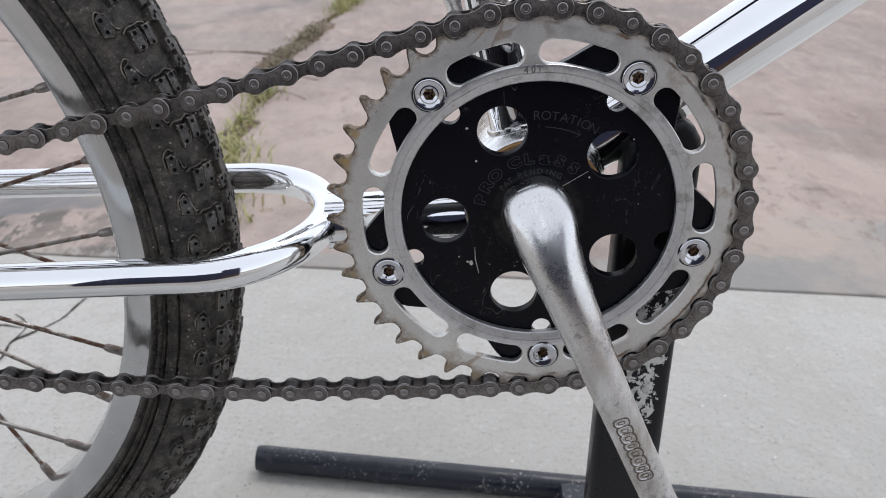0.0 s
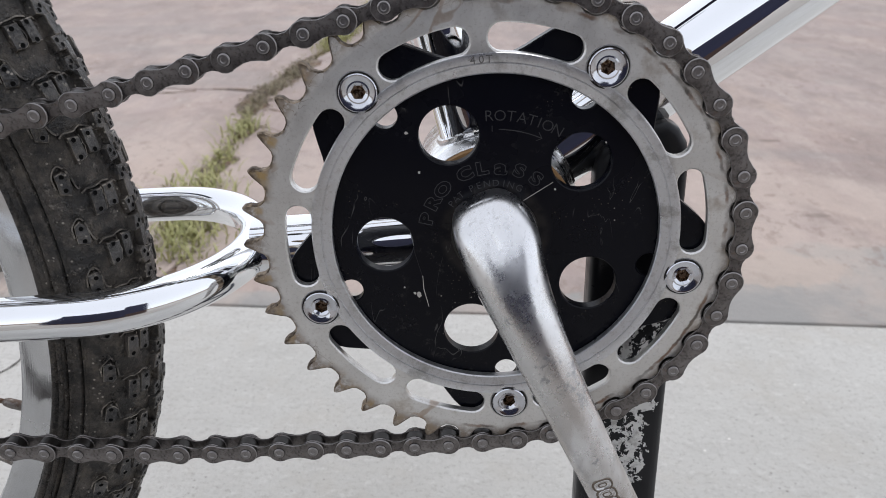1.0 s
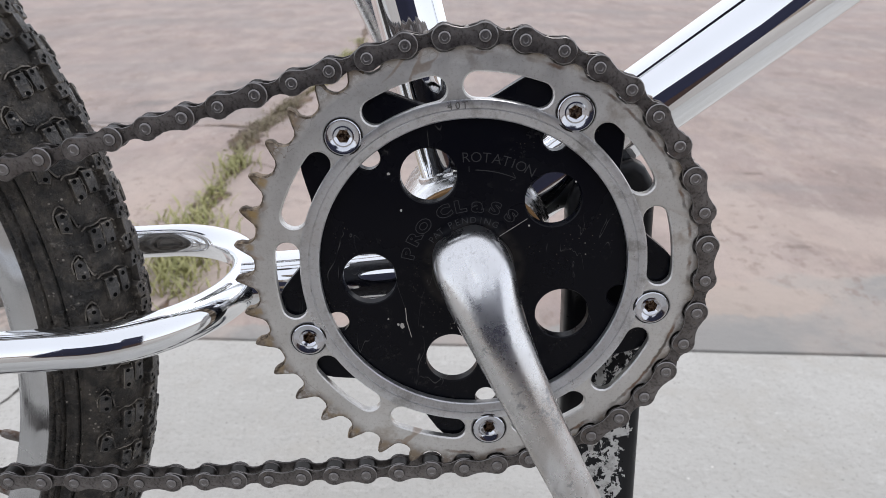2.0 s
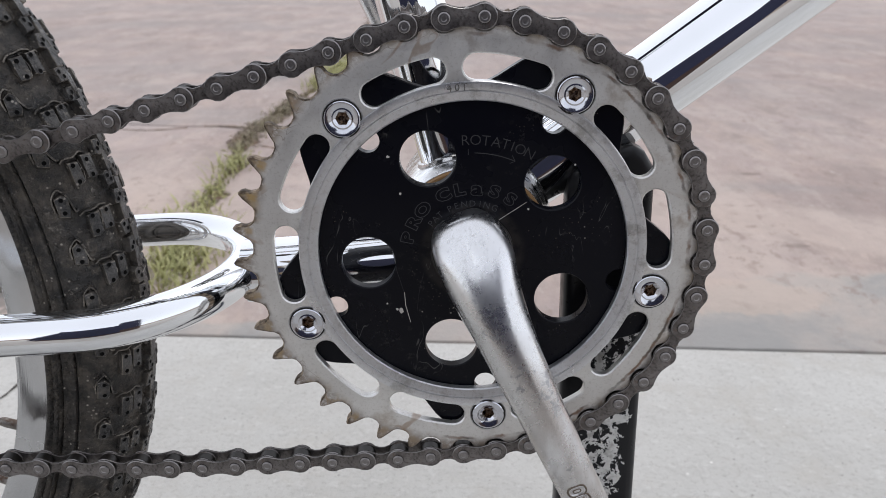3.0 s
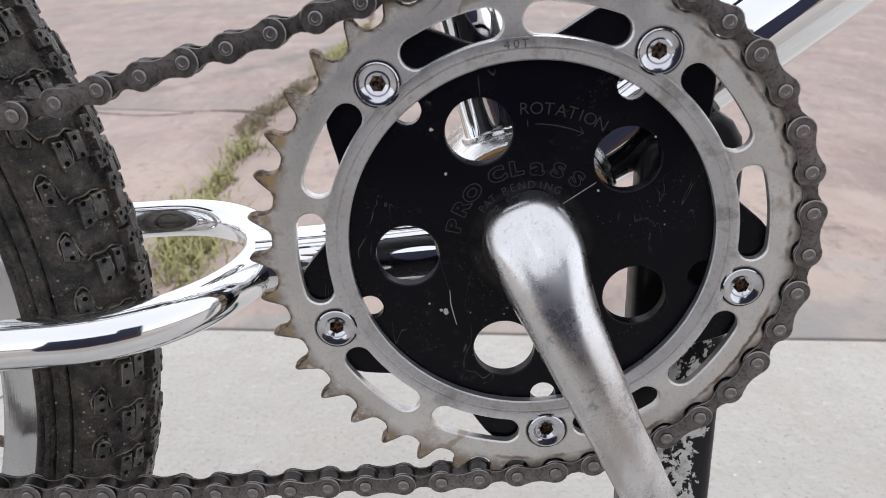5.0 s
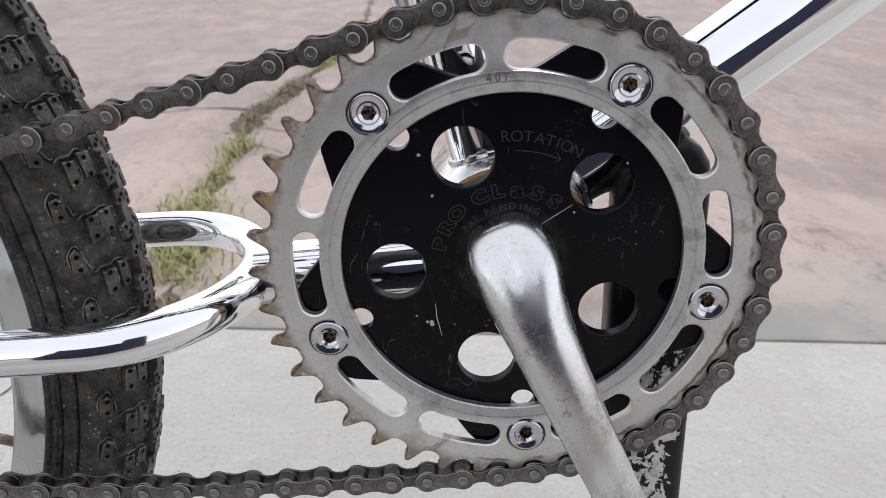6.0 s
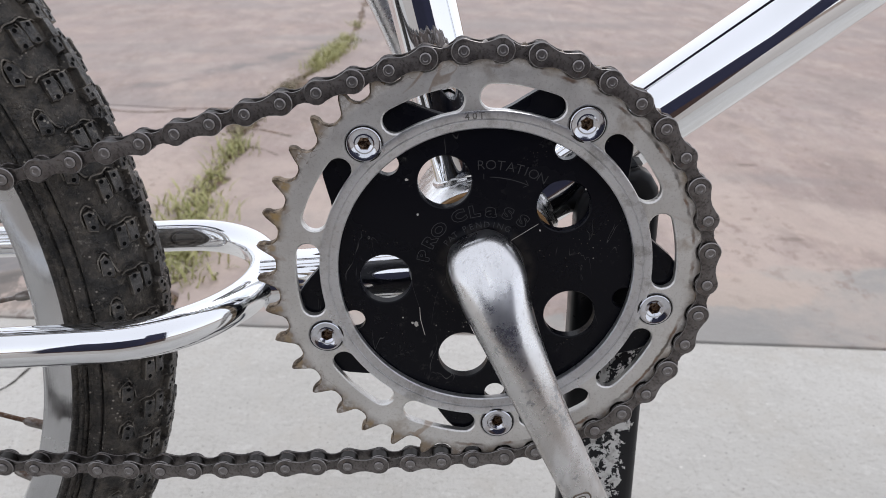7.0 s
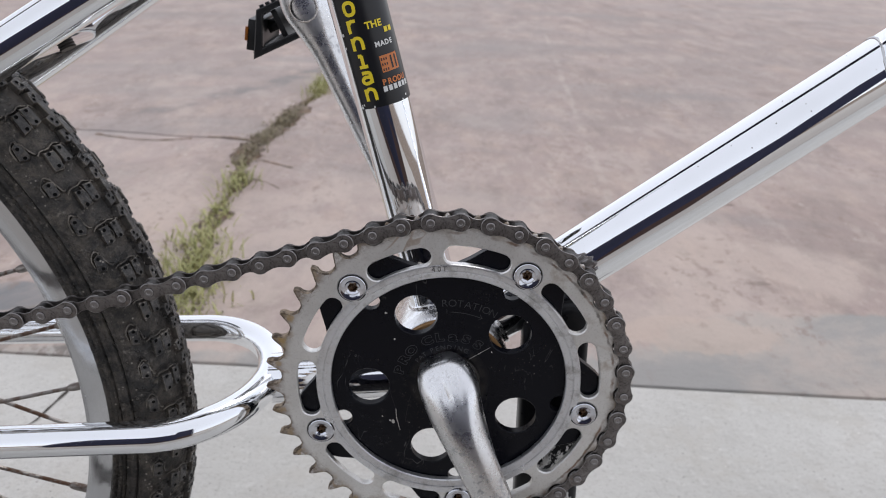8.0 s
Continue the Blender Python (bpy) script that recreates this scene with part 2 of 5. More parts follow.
def m_ring():
    k = Nodes(principled("worn_alloy", (0.5, 0.49, 0.47), 0.4, 0.85))
    x, z = k.axis(0), k.axis(2)
    r = k.math("SQRT", k.math("ADD", k.math("MULTIPLY", x, x), k.math("MULTIPLY", z, z)))
    c = k.mix(k.ramp(k.noise(45, 5, 0.6), 0.3, 0.7), (0.71, 0.695, 0.67), (0.83, 0.82, 0.80))
    c = k.mix(k.ramp(r, 0.0612, 0.0606), c, (0.74, 0.745, 0.76))
    smudge = k.math("MULTIPLY", k.ramp(r, 0.0635, 0.0600), k.ramp(k.noise(60, 6, 0.75), 0.5, 0.66))
    c = k.mix(k.math("MULTIPLY", smudge, 0.6), c, (0.30, 0.29, 0.275))
    # grime worked in between the teeth, in streaks and spots
    grime = k.math("MULTIPLY", k.ramp(r, 0.0742, 0.0795), k.ramp(k.noise(150, 5, 0.7), 0.33, 0.55))
    c = k.mix(k.math("MULTIPLY", grime, 0.85), c, (0.17, 0.115, 0.07))
    hair = k.noise(95, 2, 0.5, distort=1.2)
    line = k.ramp(k.math("ABSOLUTE", k.math("SUBTRACT", hair, 0.5)), 0.010, 0.0)
    exposed = k.ramp(k.axis(0), -0.01, -0.05, 0.4, 1.0)
    line = k.math("MULTIPLY", k.math("MULTIPLY", line, exposed), k.ramp(k.noise(60, 3), 0.46, 0.56))
    c = k.mix(k.math("MULTIPLY", line, k.ramp(r, 0.0735, 0.0765, 0.0, 0.8)), c, (0.16, 0.10, 0.055))
    tan = k.math("MULTIPLY", k.math("MULTIPLY", k.ramp(r, 0.0725, 0.0785), exposed), k.ramp(k.noise(70, 4, 0.6), 0.48, 0.6))
    c = k.mix(k.math("MULTIPLY", tan, 0.8), c, k.mix(k.ramp(k.noise(190, 4), 0.45, 0.6), (0.36, 0.26, 0.14), (0.15, 0.10, 0.06)))
    # oil burnt along the flanks of the bare teeth, a rust spot on each, and a red-brown line under the chain
    ang = k.math("ARCTAN2", z, x)
    step = k.math("FRACT", k.math("MULTIPLY_ADD", ang, TEETH / (2 * math.pi), 20 - PIN_PHASE / 9))
    off = k.math("ABSOLUTE", k.math("SUBTRACT", step, 0.46))
    wob = k.math("MULTIPLY_ADD", k.noise(230, 4, 0.7), 0.24, -0.12)
    flank = k.ramp(k.math("ABSOLUTE", k.math("SUBTRACT", k.math("ADD", off, wob), k.ramp(r, 0.0765, 0.083, 0.40, 0.10))), 0.17, 0.03)
    flank = k.math("MULTIPLY", k.math("MULTIPLY", flank, k.ramp(r, 0.0752, 0.0768)), k.ramp(k.noise(75, 3), 0.36, 0.52))
    c = k.mix(k.math("MULTIPLY", k.math("MULTIPLY", flank, exposed), 0.9), c, (0.085, 0.055, 0.032))
    spot = k.math("MULTIPLY", k.ramp(k.math("ADD", off, wob), 0.14, 0.05), k.math("MULTIPLY", k.ramp(r, 0.0762, 0.0775), k.ramp(r, 0.0812, 0.079)))
    spot = k.math("MULTIPLY", k.math("MULTIPLY", spot, exposed), k.ramp(k.noise(38, 2), 0.52, 0.6))
    c = k.mix(k.math("MULTIPLY", spot, 0.55), c, (0.42, 0.27, 0.09))
    seat = k.math("ABSOLUTE", k.math("SUBTRACT", k.math("ADD", r, k.math("MULTIPLY_ADD", k.noise(160, 4, 0.7), 0.003, -0.0015)), 0.0754))
    seat = k.math("MULTIPLY", k.math("MULTIPLY", k.ramp(seat, 0.0009, 0.0002), k.ramp(k.noise(55, 3), 0.45, 0.58)), k.ramp(x, -0.03, 0.01))
    c = k.mix(k.math("MULTIPLY", seat, 0.85), c, k.mix(k.ramp(k.noise(120, 3), 0.42, 0.58), (0.055, 0.040, 0.032), (0.22, 0.115, 0.06)))
    grain = k.ramp(k.noise(900, 3, 0.7), 0.5, 0.72)
    c = k.mix(k.math("MULTIPLY", grain, 0.3), c, (0.34, 0.31, 0.27))
    stain = k.math("MULTIPLY", k.ramp(k.noise(48, 5, 0.65), 0.54, 0.7), k.ramp(r, 0.062, 0.074, 0.15, 0.5))
    c = k.mix(stain, c, (0.33, 0.25, 0.17))
    run = k.ramp(k.math("ABSOLUTE", k.math("SUBTRACT", k.noise(34, 3, 0.55, None, 0.8), 0.5)), 0.022, 0.004)
    run = k.math("MULTIPLY", run, k.math("MULTIPLY", k.ramp(k.noise(30, 3), 0.52, 0.62), k.ramp(r, 0.0665, 0.070)))
    c = k.mix(k.math("MULTIPLY", run, k.ramp(x, 0.02, -0.02, 0.15, 0.55)), c, (0.34, 0.21, 0.115))
    k.color(c)
    turn = k.noise(900, 2, 0.5, None)
    circ = k.n.new("ShaderNodeTexNoise")
    circ.noise_dimensions = "1D"
    circ.inputs["Scale"].default_value, circ.inputs["Detail"].default_value = 2600, 2
    k.l.new(r, circ.inputs["W"])
    k.rough(k.math("ADD", k.math("ADD", k.ramp(k.noise(70, 5, 0.65), 0.3, 0.7, 0.34, 0.48), k.ramp(r, 0.0612, 0.0606, 0.0, -0.08)), k.math("MULTIPLY", grime, 0.3)))
    k.bump(k.math("ADD", k.math("MULTIPLY", circ.outputs["Fac"], 0.6), k.math("MULTIPLY", turn, 0.4)), 0.10, 0.0003)
    k.metal(k.math("SUBTRACT", 0.86, k.math("MULTIPLY", grime, 0.7)))
    return k.m


def m_grime():
    k = Nodes(principled("brown_grime", (0.085, 0.052, 0.028), 0.7))
    n = k.ramp(k.noise(170, 5, 0.75), 0.42, 0.62)
    k.color(k.mix(n, (0.055, 0.036, 0.022), k.mix(k.noise(60, 3), (0.26, 0.17, 0.085), (0.46, 0.40, 0.33))))
    k.bump(k.noise(420, 4), 0.5, 0.0006)
    return k.m


def m_socket():
    k = Nodes(principled("rusty_socket", (0.3, 0.2, 0.12), 0.3, 0.85))
    k.color(k.mix(k.ramp(k.noise(700, 3, 0.6), 0.42, 0.6), (0.075, 0.040, 0.022), (0.47, 0.36, 0.27)))
    k.rough(k.ramp(k.noise(500, 3), 0.35, 0.65, 0.2, 0.5))
    return k.m


def m_crank():
    k = Nodes(principled("polished_alloy", (0.62, 0.62, 0.63), 0.25, 1.0))
    c = k.mix(k.ramp(k.noise(20, 5, 0.6), 0.35, 0.7), (0.86, 0.865, 0.885), (0.74, 0.735, 0.73))
    # fine scuffs, a brown film, and specks of road dirt
    scuff = k.noise(520, 5, 0.8, k.scaled(1, 1, 0.35))
    c = k.mix(k.math("MULTIPLY", k.ramp(scuff, 0.52, 0.72), 0.45), c, (0.40, 0.39, 0.385))
    # the film is deepened down the arm, painting a dark reflection it lacks
    film = k.math("MULTIPLY", k.ramp(k.noise(26, 4, 0.6, k.scaled(1.6, 1, 0.5)), 0.30, 0.56), k.ramp(k.axis(2), 0.255, 0.20))
    c = k.mix(k.math("MULTIPLY", film, 0.8), c, (0.31, 0.262, 0.215))
    bruise = k.math("MULTIPLY", k.ramp(k.noise(300, 4, 0.75), 0.5, 0.62), k.ramp(k.noise(48, 3), 0.53, 0.62))
    c = k.mix(k.math("MULTIPLY", bruise, 0.6), c, (0.27, 0.28, 0.31))
    dirt = k.math("MULTIPLY", k.ramp(k.voronoi(420), 0.12, 0.04), k.ramp(k.noise(70), 0.55, 0.66))
    c = k.mix(dirt, c, (0.16, 0.14, 0.12))
    k.color(c)
    k.rough(k.math("ADD", k.ramp(k.noise(90, 5, 0.7), 0.35, 0.75, 0.24, 0.34), k.math("MULTIPLY", bruise, 0.12)))
    k.bump(k.noise(520, 4, 0.75), 0.10, 0.0003)
    return k.m


def m_disc():
    k = Nodes(principled("black_anodised", (0.003, 0.003, 0.0038), 0.22, 0.0, Specular_IOR_Level=0.17))
    dust = k.math("MULTIPLY", k.ramp(k.noise(330, 4, 0.75), 0.56, 0.78), k.ramp(k.noise(28, 4, 0.6), 0.42, 0.7))
    spots = k.math("MULTIPLY", k.ramp(k.voronoi(260), 0.1, 0.03), k.ramp(k.noise(40), 0.6, 0.68))
    c = k.mix(k.math("MULTIPLY", dust, 0.6), (0.0035, 0.0038, 0.0068), (0.07, 0.066, 0.060))
    x, z = k.axis(0), k.axis(2)
    r = k.math("SQRT", k.math("ADD", k.math("MULTIPLY", x, x), k.math("MULTIPLY", z, z)))
    collar = k.math("MULTIPLY", k.ramp(r, 0.0195, 0.0165), k.ramp(k.noise(160, 4), 0.35, 0.6))
    c = k.mix(k.math("MULTIPLY", collar, 0.25), c, (0.07, 0.06, 0.05))
    c = k.mix(spots, c, (0.32, 0.3, 0.27))
    hair = k.ramp(k.math("ABSOLUTE", k.math("SUBTRACT", k.noise(70, 2, 0.5, k.scaled(1.0, 1.0, 0.35), 1.5), 0.5)), 0.006, 0.0)
    hair = k.math("MULTIPLY", hair, k.ramp(k.noise(45, 3), 0.56, 0.64))
    c = k.mix(k.math("MULTIPLY", hair, 0.5), c, (0.16, 0.155, 0.15))
    crumbs = k.math("MULTIPLY", k.ramp(k.voronoi(620), 0.16, 0.05), k.ramp(k.noise(55, 4, 0.7), 0.54, 0.64))
    c = k.mix(k.math("MULTIPLY", crumbs, 0.7), c, (0.17, 0.145, 0.115))
    k.color(c)
    k.rough(k.math("ADD", k.ramp(k.noise(35, 4), 0.35, 0.7, 0.2, 0.38), k.math("MULTIPLY", dust, 0.4)))
    return k.m


def m_rubber(name, dark, light, dusty, gloss):
    k = Nodes(principled(name, dark, 0.6))
    c = k.mix(k.ramp(k.noise(90, 6, 0.75), 0.38, 0.66), dark, light)
    c = k.mix(k.math("MULTIPLY", k.ramp(k.noise(125, 6, 0.82), 0.5, 0.66), dusty), c, (0.13, 0.11, 0.086))
    c = k.mix(k.math("MULTIPLY", k.ramp(k.noise(260, 4, 0.7), 0.6, 0.72), dusty), c, (0.26, 0.235, 0.2))
    c = k.mix(k.math("MULTIPLY", k.ramp(k.voronoi(330), 0.2, 0.08), k.ramp(k.noise(60), 0.5, 0.57)), c, (0.40, 0.36, 0.31))
    # worn holds the curvature: creases are darkened, shade put into the colour
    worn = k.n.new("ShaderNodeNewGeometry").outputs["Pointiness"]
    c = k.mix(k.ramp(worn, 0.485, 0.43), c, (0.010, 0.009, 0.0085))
    k.color(c)
    k.rough(k.ramp(k.noise(50, 4), 0.3, 0.7, gloss, gloss + 0.25))
    k.bump(k.math("ADD", k.noise(380, 5, 0.75), k.math("MULTIPLY", k.noise(110, 5, 0.7), 2.0)), 0.8, 0.0013)
    return k.m


def m_rim():
    k = Nodes(principled("rim_alloy", (0.6, 0.6, 0.6), 0.3, 0.95))
    c = k.mix(k.ramp(k.noise(26, 5, 0.6), 0.35, 0.7), (0.56, 0.565, 0.57), (0.70, 0.705, 0.71))
    c = k.mix(k.math("MULTIPLY", k.ramp(k.noise(110, 4, 0.7), 0.6, 0.75), 0.5), c, (0.33, 0.31, 0.28))
    k.color(c)
    k.rough(k.ramp(k.noise(60, 4), 0.3, 0.7, 0.11, 0.28))
    x, z = k.axis(0), k.axis(2)
    r = k.math("SQRT", k.math("ADD", k.math("MULTIPLY", x, x), k.math("MULTIPLY", z, z)))
    w = k.n.new("ShaderNodeTexNoise")
    w.noise_dimensions = "1D"
    w.inputs["Scale"].default_value = 1800
    k.l.new(r, w.inputs["W"])
    k.color(k.mix(k.math("MULTIPLY", k.ramp(w.outputs["Fac"], 0.4, 0.62), 0.25), c, (0.72, 0.725, 0.73)))
    k.bump(w.outputs["Fac"], 0.13, 0.0003)
    return k.m


def m_spoke():
    k = Nodes(principled("rusty_spoke", (0.2, 0.17, 0.14), 0.5, 0.6))
    rust = k.ramp(k.noise(130, 5, 0.7), 0.42, 0.58)
    o = k.n.new("ShaderNodeObjectInfo").outputs["Random"]
    rust = k.math("MULTIPLY", rust, k.ramp(o, 0.1, 0.9, 0.35, 1.0))
    k.color(k.mix(rust, (0.30, 0.28, 0.26), (0.11, 0.055, 0.03)))
    k.metal(k.ramp(rust, 0, 1, 0.9, 0.1))
    k.rough(k.ramp(rust, 0, 1, 0.32, 0.75))
    k.bump(k.noise(500, 4), 0.3, 0.0004)
    return k.m


def m_chain(name, lo, hi, oil):
    k = Nodes(principled(name, lo, 0.42, 0.85))
    c = k.mix(k.ramp(k.noise(150, 5, 0.7), 0.35, 0.68), lo, hi)
    o = k.n.new("ShaderNodeObjectInfo").outputs["Random"]
    c = k.mix(k.math("MULTIPLY", k.ramp(o, 0.0, 1.0), 0.35), c, lo)
    c = k.mix(k.math("MULTIPLY", k.ramp(k.noise(520, 4, 0.75), 0.5, 0.66), oil), c, (0.030, 0.024, 0.020))
    c = k.mix(k.math("MULTIPLY", k.ramp(k.noise(330, 4, 0.7), 0.58, 0.7), 0.3), c, (0.20, 0.13, 0.09))
    k.color(c)
    k.rough(k.ramp(k.noise(220, 4), 0.3, 0.7, 0.28, 0.46))
    k.bump(k.noise(600, 4, 0.7), 0.2, 0.0003)
    return k.m


def m_stand():
    k = Nodes(principled("chipped_black_paint", (0.008, 0.008, 0.009), 0.25, 0.0, Specular_IOR_Level=0.25))
    # paint worn through on the front face: bare metal with black islands, ragged at its sides
    n = k.noise(230, 5, 0.66, k.scaled(1.0, 1.0, 0.8), 0.4)
    wob = k.math("MULTIPLY_ADD", k.noise(110, 4, 0.7), 0.016, -0.008)
    xx, zz = k.math("ADD", k.axis(0), wob), k.math("ADD", k.axis(2), wob)
    area = k.math("MULTIPLY", k.ramp(xx, 0.0155, 0.0105), k.ramp(xx, -0.0095, -0.0055))
    area = k.math("MULTIPLY", area, k.math("MULTIPLY", k.ramp(zz, 0.140, 0.170), k.ramp(zz, 0.243, 0.236)))
    chip = k.ramp(k.math("MULTIPLY_ADD", area, 0.315, n), 0.80, 0.815)
    k.color(k.mix(chip, (0.012, 0.012, 0.014), k.mix(k.ramp(k.noise(300, 4), 0.45, 0.7), (0.72, 0.72, 0.71), (0.45, 0.44, 0.43))))
    k.metal(k.math("MULTIPLY", chip, 0.5))
    k.rough(k.ramp(k.noise(120, 4), 0.3, 0.7, 0.26, 0.42))
    k.bump(k.math("MULTIPLY", chip, -1.0), 0.4, 0.0006)
    return k.m


def m_bar():
    k = Nodes(principled("dusty_black_paint", (0.012, 0.013, 0.018), 0.35))
    d = k.math("MULTIPLY", k.ramp(k.noise(90, 5, 0.7), 0.55, 0.7), k.ramp(k.noise(14, 3), 0.4, 0.65))
    fleck = k.math("MULTIPLY", k.ramp(k.noise(420, 4, 0.7), 0.58, 0.64), k.ramp(k.noise(38, 3), 0.46, 0.56))
    k.color(k.mix(fleck, k.mix(k.math("MULTIPLY", d, 0.5), (0.014, 0.016, 0.027), (0.12, 0.12, 0.13)), (0.30, 0.295, 0.29)))
    k.rough(k.ramp(k.noise(60, 4), 0.3, 0.7, 0.25, 0.5))
    return k.m


def m_dark_panel():
    k = Nodes(principled("dark_panel_blue", (0.05, 0.06, 0.1), 0.8))
    k.color(k.mix(k.ramp(k.noise(1.5, 4), 0.3, 0.7), (0.005, 0.006, 0.022), (0.011, 0.013, 0.040)))
    return k.m


CONCRETE, TAN_CONCRETE = m_concrete_near("pale_concrete", 0.0), m_concrete_near("tan_concrete", 0.6)
CRACK = principled("crack_dirt", (0.055, 0.047, 0.040), 0.95)
PINK, SOIL, GRASS = m_concrete_far(), m_soil(), m_grass()
CHROME, RING, CRANK, DISC = m_chrome(), m_ring(), m_crank(), m_disc()
DULL = m_dull_plate()
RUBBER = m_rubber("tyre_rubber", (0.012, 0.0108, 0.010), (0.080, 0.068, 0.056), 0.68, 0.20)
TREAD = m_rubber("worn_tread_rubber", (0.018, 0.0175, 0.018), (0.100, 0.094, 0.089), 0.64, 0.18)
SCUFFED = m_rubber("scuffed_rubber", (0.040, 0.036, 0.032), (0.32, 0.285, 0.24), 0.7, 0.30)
PIT = principled("pit_shade_black", (0.004, 0.004, 0.004), 0.9, 0.0, Specular_IOR_Level=0.1)
RIM, SPOKE = m_rim(), m_spoke()
CHAIN = m_chain("chain_steel", (0.130, 0.118, 0.113), (0.262, 0.244, 0.237), 0.55)
# inner links: oilier, and darker to put the recess shade into the colour
CHAIN_INNER = m_chain("inner_chain_steel", (0.098, 0.088, 0.084), (0.210, 0.195, 0.190), 0.7)
STAND, BAR, DARK_PANEL = m_stand(), m_bar(), m_dark_panel()
BOLT = principled("bolt_chrome", (0.64, 0.65, 0.69), 0.13, 1.0)
PIN = principled("worn_pin_steel", (0.27, 0.255, 0.25), 0.33, 0.9)
GREASE = principled("greasy_steel", (0.016, 0.013, 0.011), 0.45, 0.3)
GRIME = m_grime()
TARNISH = principled("tarnished_alloy", (0.17, 0.14, 0.11), 0.42, 0.6)
SOCKET = m_socket()
RUSTY = principled("rust_brown", (0.13, 0.07, 0.042), 0.7)
BRASS = principled("rusty_cup", (0.30, 0.17, 0.07), 0.5, 0.5)
ENGRAVED = principled("engraved_grey", (0.032, 0.032, 0.035), 0.5)
STAMP = principled("stamp_dark", (0.16, 0.155, 0.15), 0.5, 0.6)
FAINT = principled("engraved_faint", (0.040, 0.040, 0.044), 0.5)
SCRATCH = principled("bare_scratch", (0.55, 0.53, 0.5), 0.4, 0.3)
FOIL = principled("sticker_black", (0.010, 0.010, 0.012), 0.3)
YELLOW = principled("sticker_yellow", (0.88, 0.68, 0.03), 0.4)
ORANGE = principled("sticker_orange", (0.62, 0.20, 0.06), 0.5)
WHITE = principled("sticker_white", (0.75, 0.75, 0.73), 0.5)
PLASTIC = principled("black_plastic", (0.012, 0.012, 0.013), 0.38)
AMBER = principled("amber_reflector", (0.36, 0.12, 0.02), 0.3)
PANEL_FOOT = principled("panel_foot_brown", (0.05, 0.026, 0.02), 0.85)


# ---- mesh helpers ----
def finish(me, mats, sharp=35):
    for m in mats if isinstance(mats, (list, tuple)) else [mats]:
        me.materials.append(m)
    me.polygons.foreach_set("use_smooth", [True] * len(me.polygons))
    me.set_sharp_from_angle(angle=radians(sharp))
    me.update()
    return me


def data_mesh(name, verts, faces, mats, index=None, sharp=35):
    me = bpy.data.meshes.new(name)
    me.from_pydata([tuple(v) for v in verts], [], faces)
    if index is not None:
        me.polygons.foreach_set("material_index", index)
    return finish(me, mats, sharp)


def part(name, bm, mats, parent=None, label="", at=None):
    """Links a bmesh or a mesh as one object under a thing or a part; at: its pose in the world."""
    if isinstance(bm, bmesh.types.BMesh):
        me = bpy.data.meshes.new(name)
        bmesh.ops.recalc_face_normals(bm, faces=bm.faces)
        bm.to_mesh(me)
        bm.free()
        finish(me, mats)
    else:
        me = bm
    ob = new(name, me)
    if at is not None:
        ob.matrix_world = at
    if parent is not None:
        ob.parent = parent
        base = Matrix.Identity(4)
        chain_up = []
        p = parent
        while p is not None:
            chain_up.append(p)
            p = p.parent
        for p in reversed(chain_up):
            base = base @ p.matrix_parent_inverse @ p.matrix_basis
        ob.matrix_parent_inverse = base.inverted()
    return tagged(ob, label)


def spun(profile, seg=48, closed=False):
    """Revolves a profile of (radius, y) round the y axis."""
    v, f = [], []
    n = len(profile)
    for i in range(seg):
        a = 2 * math.pi * i / seg
        for r, y in profile:
            v.append((r * math.cos(a), y, r * math.sin(a)))
    for i in range(seg):
        j = (i + 1) % seg
        for k in range(n if closed else n - 1):
            m = (k + 1) % n
            f.append((i * n + k, i * n + m, j * n + m, j * n + k))
    return v, f


def smooth_path(points, steps=8):
    """A Catmull-Rom curve through points."""
    p = [Vector(q) for q in points]
    p = [2 * p[0] - p[1]] + p + [2 * p[-1] - p[-2]]
    out = []
    for i in range(1, len(p) - 2):
        for s in range(steps):
            t = s / steps
            a, b, c, d = p[i - 1], p[i], p[i + 1], p[i + 2]
            out.append(0.5 * (2 * b + (c - a) * t + (2 * a - 5 * b + 4 * c - d) * t * t + (3 * b - a - 3 * c + d) * t ** 3))
    return out + [p[-2]]


def tube(points, radius, seg=32):
    """A closed round tube along points; radius: one number or one for each point."""
    pts = [Vector(p) for p in points]
    rad = radius if isinstance(radius, (list, tuple)) else [radius] * len(pts)
    v, f = [], []
    side = None
    for i, p in enumerate(pts):
        d = (pts[min(i + 1, len(pts) - 1)] - pts[max(i - 1, 0)]).normalized()
        if side is None:
            side = d.orthogonal().normalized()
        side = (side - d * side.dot(d)).normalized()
        up = d.cross(side)
        for k in range(seg):
            a = 2 * math.pi * k / seg
            v.append(p + rad[i] * (math.cos(a) * side + math.sin(a) * up))
    for i in range(len(pts) - 1):
        for k in range(seg):
            m = (k + 1) % seg
            f.append((i * seg + k, i * seg + m, (i + 1) * seg + m, (i + 1) * seg + k))
    f.append(tuple(range(seg))[::-1])
    f.append(tuple((len(pts) - 1) * seg + k for k in range(seg)))
    return v, f


